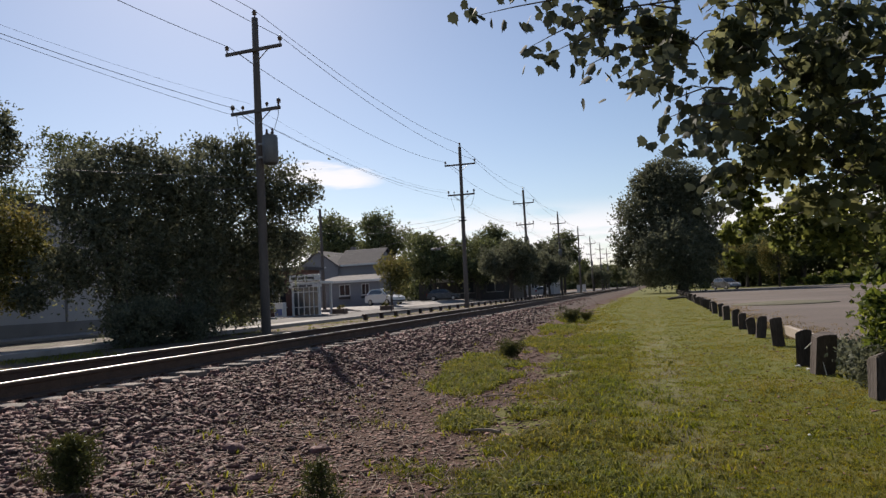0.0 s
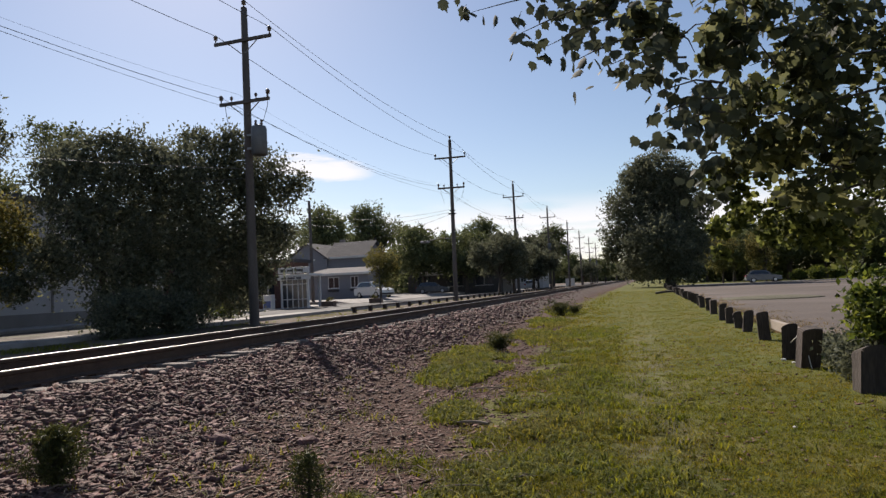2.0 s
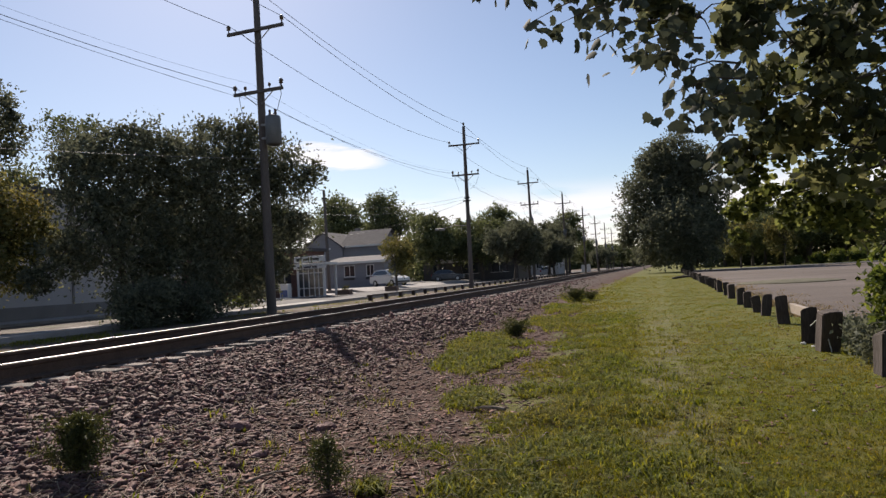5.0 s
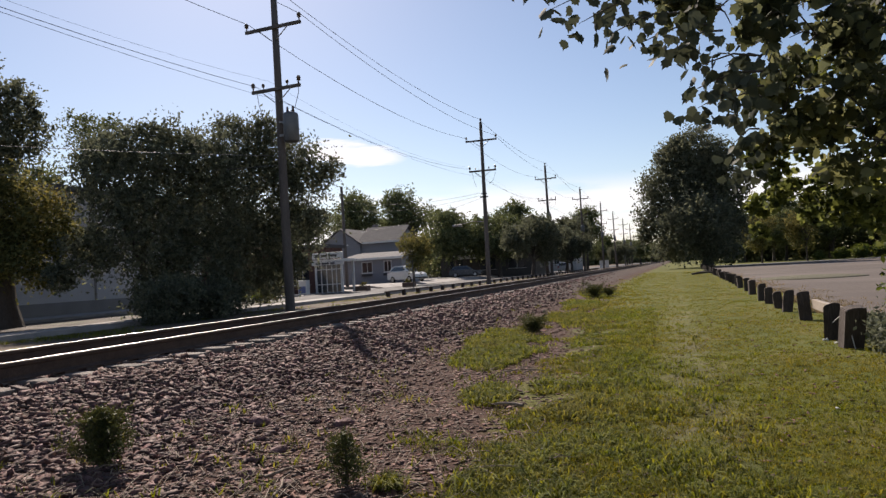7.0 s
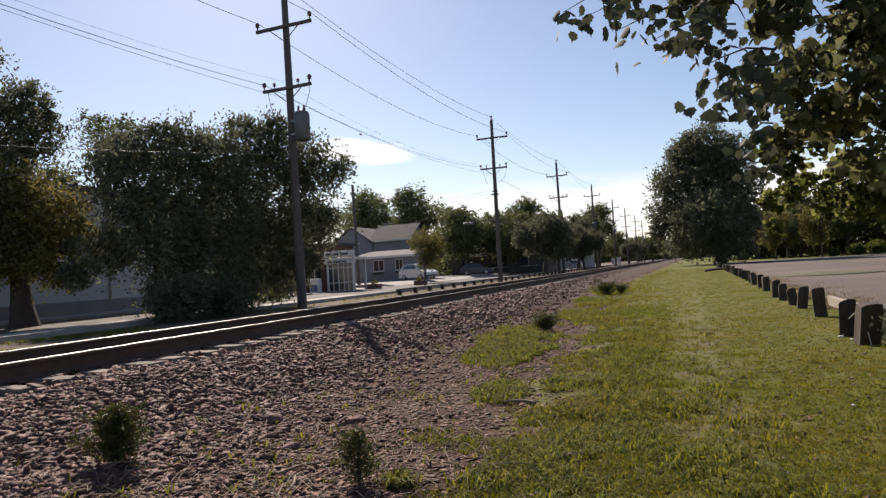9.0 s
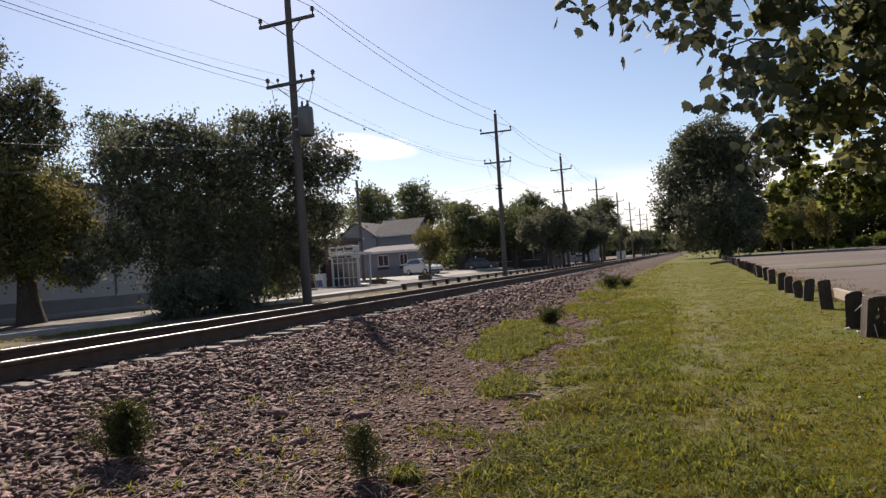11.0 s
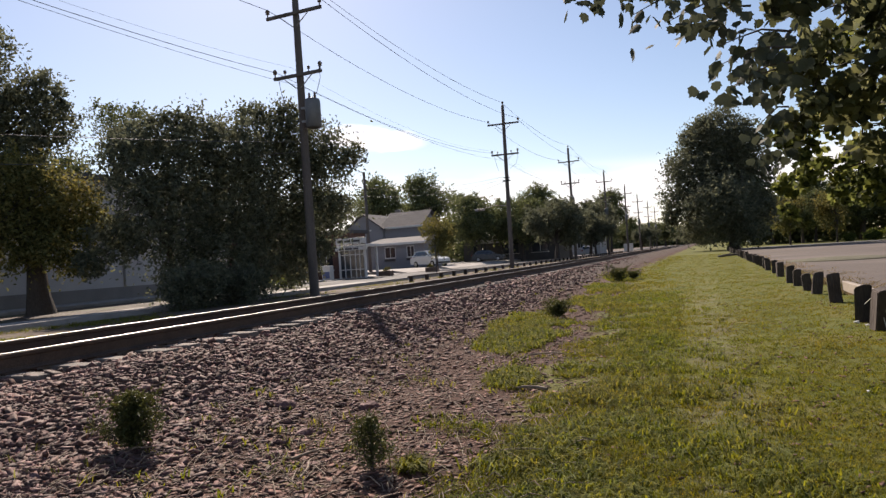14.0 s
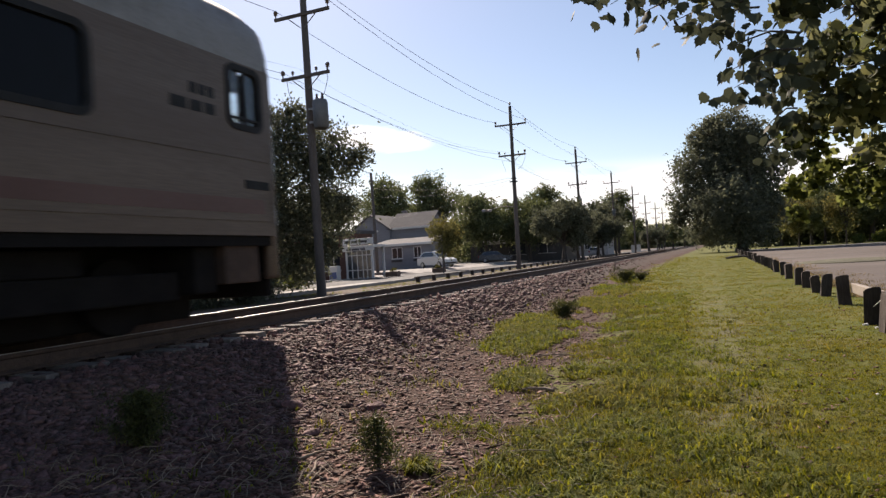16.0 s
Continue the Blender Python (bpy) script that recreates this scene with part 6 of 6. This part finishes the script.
def build_ballast():
    rng = np.random.default_rng(50)
    n = 64000
    y = depths(rng, n, 2.2, 60, 1.45)
    x = rng.uniform(-6.15, -1.2, n)
    keep = (x < lawn_edge(y) + 0.9 + 0.5 * wavy(x, y, 1.0)) & (rng.uniform(0, 1, n) < np.interp(x - lawn_edge(y), [-2.9, -2.1, -1.4, 0.3], [1.0, 0.34, 0.05, 0.01]))
    x, y = x[keep], y[keep]
    size = np.minimum(rng.gamma(3.2, 0.0060, len(x)) + 0.006, 0.048)
    size *= np.interp(x, [-4.5, -2.5], [1.05, 0.72]) * np.interp(y, [8, 30], [1.0, 1.55])
    xb, yb = rng.uniform(-6.15, -1.6, 16000), 2.3 - rng.exponential(3.5, 16000)
    k = xb < lawn_edge(yb) + 0.5 * wavy(xb, yb, 1.0) - 0.3
    x, y, size = np.concatenate([x, xb[k]]), np.concatenate([y, yb[k]]), np.concatenate([size, rng.gamma(4.0, 0.0065, k.sum()) + 0.008])
    rocks(rng, len(x), x, y, size, "ballast", STONE, "loose flat angular grey-brown ballast stones on the slope", 0.3, 0.36, 0.45)
    # between the ties and beyond the far rail
    n = 9000
    y = np.concatenate([depths(rng, n - 2000, 2.2, 70, 1.3), rng.uniform(-9, 2.2, 2000)])
    x = rng.uniform(-10.6, -5.9, n)
    ob = rocks(rng, n, x, y, rng.gamma(5.0, 0.006, n) + 0.01, "bed_ballast", STONE, "ballast stones packed between the railway ties", 0.2)
    # flat chips and dead leaves on the soil
    n = 14000
    y = depths(rng, n, 2.2, 24, 1.6)
    x = lawn_edge(y) + rng.normal(-1.2, 1.1, n)
    keep = (x > -5.4) & (x < 2.2)
    x, y = x[keep], y[keep]
    rocks(rng, len(x), x, y, rng.uniform(0.010, 0.034, len(x)), "bark_chips", CHIP, "brown bark chips and dead leaves on bare soil", 0.3, 0.16, 0.3)
    n = 420
    x, y = rng.uniform(0.2, 2.2, n), depths(rng, n, 3.4, 16, 1.3)
    ob = rocks(rng, n, x, y, rng.uniform(0.012, 0.026, n), "fallen_leaves", CHIP, "dry fallen leaves scattered on the lawn", -0.6, 0.12, 0.5)
    # dry stalks
    paths = []
    for i in range(1100):
        y0 = float(depths(rng, 1, 2.4, 20, 1.6)[0])
        x0 = float(lawn_edge(np.array(y0)) - rng.uniform(-0.4, 3.0))
        a, ln = rng.uniform(0, math.pi), rng.uniform(0.06, 0.26)
        z0 = float(ground_z(x0, y0)) + 0.03
        d = Vector((math.cos(a), math.sin(a), 0)) * ln
        paths.append([((x0, y0, z0 - 0.01), 0.004), ((x0 + d.x * 0.5, y0 + d.y * 0.5, z0 + rng.uniform(0.0, 0.04)), 0.0035), ((x0 + d.x, y0 + d.y, z0), 0.002)])
    tagged(part("dry_stalks", tube_mesh("dry_stalks", paths, STRAW, 4), None, None), "dry pale stalks lying over the stones", "twigs", kind="stuff")
    for x0, y0, a, ln, r in ((-1.42, 4.28, 15, 0.42, 0.009), (-2.75, 3.95, 60, 0.34, 0.012), (-2.45, 3.6, 110, 0.45, 0.010), (-2.2, 8.4, 10, 0.5, 0.012), (-1.5, 6.35, 175, 0.35, 0.02)):
        z0 = float(ground_z(x0, y0)) + 0.035
        d = Vector((math.cos(radians(a)), math.sin(radians(a)), 0)) * ln
        pts = [((0, 0, 0), r), (d * 0.3 + Vector((0.01, 0.02, 0.012)), r * 0.9), (d * 0.65 + Vector((0.0, -0.015, 0.02)), r * 0.7), (d, r * 0.35)]
        ob = part("dead_twig", tube_mesh("dead_twig", [pts], STRAW, 6), None, None)
        ob.location = (x0, y0, z0)
        tagged(ob, "pale dead twig lying on the ballast", "twig", "twigs on the ballast")
    for i, (x0, y0, s) in enumerate(((-3.72, 5.3, 0.09), (-2.98, 5.55, 0.08), (-3.1, 4.65, 0.07), (-5.0, 4.9, 0.07), (-2.55, 3.9, 0.05), (-3.35, 7.0, 0.08), (-3.0, 4.1, 0.06))):
        bm = bmesh.new()
        bmesh.ops.create_icosphere(bm, subdivisions=2, radius=1)
        for v in bm.verts:
            v.co *= 1 + 0.35 * noise.noise(v.co * 1.3 + Vector((i * 7, 0, 0))) + 0.12 * noise.noise(v.co * 4)
        bm.transform(Matrix.Diagonal((s * 1.2, s * 0.9, s * 0.55, 1)))
        ob = part("stone", bm, STONE, None)
        ob.matrix_world = pose(x0, y0, float(ground_z(x0, y0)) + s * 0.25, 0, 0, 40 * i)
        tagged(ob, "large weathered brown stone among the ballast", "stone", "large stones")


build_ballast()


def blades(rng, x, y, height, width, spread, per, name, mat, label):
    """Tufts of a few bent blades each, one mesh."""
    n = len(x)
    k = n * per
    px = np.repeat(x, per) + rng.normal(0, 1, k) * np.repeat(spread, per)
    py = np.repeat(y, per) + rng.normal(0, 1, k) * np.repeat(spread, per)
    pz = ground_z(px, py) - 0.006
    h = np.repeat(height, per) * rng.uniform(0.55, 1.25, k)
    w = np.repeat(width, per) * rng.uniform(0.7, 1.3, k)
    a, lean = rng.uniform(0, 2 * np.pi, k), rng.uniform(0.4, 1.7, k)
    b = a + rng.normal(np.pi / 2, 0.5, k)
    dx, dy, sx, sy = np.cos(a), np.sin(a), np.cos(b), np.sin(b)
    base = np.stack([px, py, pz], 1)
    mid = base + np.stack([dx * h * lean * 0.35, dy * h * lean * 0.35, h * 0.6], 1)
    tip = base + np.stack([dx * h * lean, dy * h * lean, h * (1.0 - 0.4 * lean)], 1)
    off = np.stack([sx * w, sy * w, 0 * w], 1) * 0.5
    v = np.stack([base - off, base + off, mid + off * 0.8, mid - off * 0.8, tip], 1).reshape(-1, 3)
    i = (np.arange(k) * 5)[:, None]
    ob = part(name, mesh_np(name, v, [i + np.array([[0, 1, 2, 3]]), i + np.array([[3, 2, 4]])], mat), None, None)
    return tagged(ob, label, "grass", kind="stuff")


WEEDS = ((-2.95, 11.2, 0.78, 3.0, -0.16, 2.3), (-1.95, 6.9, 0.40, 0.7, -0.2, 1.8), (-2.6, 16.8, 0.9, 2.4, -0.1, 0.8), (-3.0, 22.5, 0.9, 3.2, -0.1, 0.7), (-1.35, 4.1, 0.3, 0.3, 0, 1.2), (-1.78, 3.9, 0.15, 0.12, 0, 9.0), (-3.4, 30, 1.0, 5, -0.1, 0.6))


def build_grass():
    rng = np.random.default_rng(60)
    n = 80000
    y = depths(rng, n, 2.6, 75, 1.75)
    x = rng.uniform(-4.0, 3.3, n)
    e = x - lawn_edge(y) + 0.5 * wavy(x, y, 1.4) + 0.35 * wavy(y, x, 3.1)
    chance = np.interp(e, [-0.15, 0.25, 1.0], [0.0, 0.75, 1.0]) * np.interp(wavy(x + 5, y, 0.8), [-1, -0.4, 0.4], [0.55, 0.85, 1.0]) * np.interp(np.abs(x + 0.1 * wavy(x, y, 2.0)), [0.1, 0.5], [0.6, 1.0])
    chance *= np.interp(x, [1.9, 2.5, 3.2], [1, 0.6, 0.35])
    k = rng.uniform(0, 1, n) < chance
    x, y = x[k], y[k]
    xb, yb = 3.2 - rng.triangular(-6.0, 2.5, 4.8, 30000), 2.8 - rng.exponential(3.0, 30000)
    k = xb - lawn_edge(yb) + 0.3 * wavy(xb, yb, 1.4) > -0.1
    x, y = np.concatenate([x, xb[k]]), np.concatenate([y, yb[k]])
    far = np.interp(y, [-6, 0, 3, 15, 60], [2.4, 1.4, 1, 1.5, 3.6])
    high = np.interp(x - lawn_edge(y), [0, 0.9, 1.6], [0.075, 0.06, 0.034]) * np.interp(far, [1, 3.6], [1, 1.35])
    blades(rng, x, y, high, 0.0050 * far, 0.020 * far, 6, "lawn_grass", GRASS_BLADE, "short mown green grass with worn yellowish patches")
    xs, ys = [], []
    for cx, cy, rx, ry, shear, dense in WEEDS:
        m = int(2600 * dense * min(1.0, (rx * ry) / 1.2))
        u, v = rng.normal(0, 0.45, m), rng.normal(0, 0.45, m)
        ok = u * u + v * v + 0.75 * wavy(cx + u * rx * 3, cy + v * ry * 1.2, 1.9) < 0.75
        xs.append(cx + u[ok] * rx + v[ok] * ry * shear)
        ys.append(cy + v[ok] * ry)
    m = 240
    xs.append(rng.uniform(-4.5, -1.5, m)), ys.append(depths(rng, m, 3.0, 26, 1.3))
    x, y = np.concatenate(xs), np.concatenate(ys)
    far = np.interp(y, [4, 15, 30], [1, 1.6, 2.4])
    blades(rng, x, y, np.full(len(x), 0.11) * rng.uniform(0.5, 1.2, len(x)), 0.010 * far, 0.03 * far, 5, "weeds", WEED_BLADE, "green and yellowing weeds growing over the ballast")
    # coarse tufts along the lawn's ragged edge
    n = 5200
    y = depths(rng, n, 2.8, 20, 1.5)
    x = lawn_edge(y) + rng.gamma(1.8, 0.42, n) - 0.1
    k = wavy(x * 2, y * 2, 1.7) > -0.2
    x, y = x[k], y[k]
    far = np.interp(y, [4, 15], [1, 1.4])
    blades(rng, x, y, rng.uniform(0.045, 0.11, len(x)), 0.010 * far, 0.032 * far, 10, "coarse_grass", WEED_BLADE, "coarse bright green grass tufts at the lawn's edge")
    n = 5200
    y, x = depths(rng, n, 8, 90, 1.4), rng.uniform(-15.4, -10.6, n)
    k = wavy(x, y, 0.9) > 0.1
    blades(rng, x[k], y[k], np.full(k.sum(), 0.12), np.full(k.sum(), 0.014), np.full(k.sum(), 0.06), 4, "verge_weeds", WEED_BLADE, "dry straggling weeds between track and kerb")
    n = 2600
    y, x = depths(rng, n, 11.5, 60, 1.3), rng.gamma(2.0, 0.28, n) + 2.75
    k = (x < 4.6) & (wavy(x, y, 1.1) > -0.35)
    far = np.interp(y, [10, 40], [1, 2])[k]
    blades(rng, x[k], y[k], np.full(k.sum(), 0.13) * rng.uniform(0.5, 1.2, k.sum()), 0.012 * far, 0.05 * far, 6, "dry_fringe", DRY_BLADE, "dry straw-coloured grass between bollards and gravel")
    hump = part("grass_island", lathe([(2.6, -0.02), (2.3, 0.05), (1.4, 0.12), (0.2, 0.15)], 28, Matrix.Translation((6.2, 38, -0.655)) @ Matrix.Diagonal((1, 0.85, 1, 1))), DRY_TURF, None, smooth=True)
    tagged(hump, "low dry grassy island in the gravel lot", "mound", kind="structure")


build_grass()


# ---- what moves ----
def motions():
    speed, front = 22.8, 8.28
    for ob, back in ((cab_car, 0.0), (coach, 26.4)):
        walk(ob, [(t, pose(TRACK, front - back + speed * (t - 16.0), 0)) for t in (0.0, 4.0, 8.0, 12.0, 15.0, 16.0)])
    walk(moving_car, [(0.0, pose(9.6, 103.2, -0.64, 0, 0, -62)), (0.8, pose(11.0, 101.6, -0.64, 0, 0, -38)), (1.2, pose(12.2, 101.0, -0.64, 0, 0, -22)),
                      (1.6, pose(13.9, 100.6, -0.64, 0, 0, -10)), (2.0, pose(15.7, 100.5, -0.64)), (2.8, pose(20.0, 100.5, -0.64)), (3.2, pose(22.3, 100.5, -0.64)),
                      (4.0, pose(27.2, 100.5, -0.64)), (8.0, pose(60.0, 100.5, -0.64)), (16.0, pose(135.0, 100.5, -0.64))])
    for spray, at, k in SWAYING:
        rows = []
        for i in range(41):
            t = 0.4 * i
            a = 2.2 * math.sin(1.9 * t + k * 1.7) + 1.3 * math.sin(4.3 * t + k * 0.9)
            b = 2.0 * math.sin(1.4 * t + k * 2.3) + 1.0 * math.sin(3.6 * t + k)
            rows.append((t, pose(at.x, at.y, at.z, a, b, 0.8 * a)))
        walk(spray, rows)


motions()
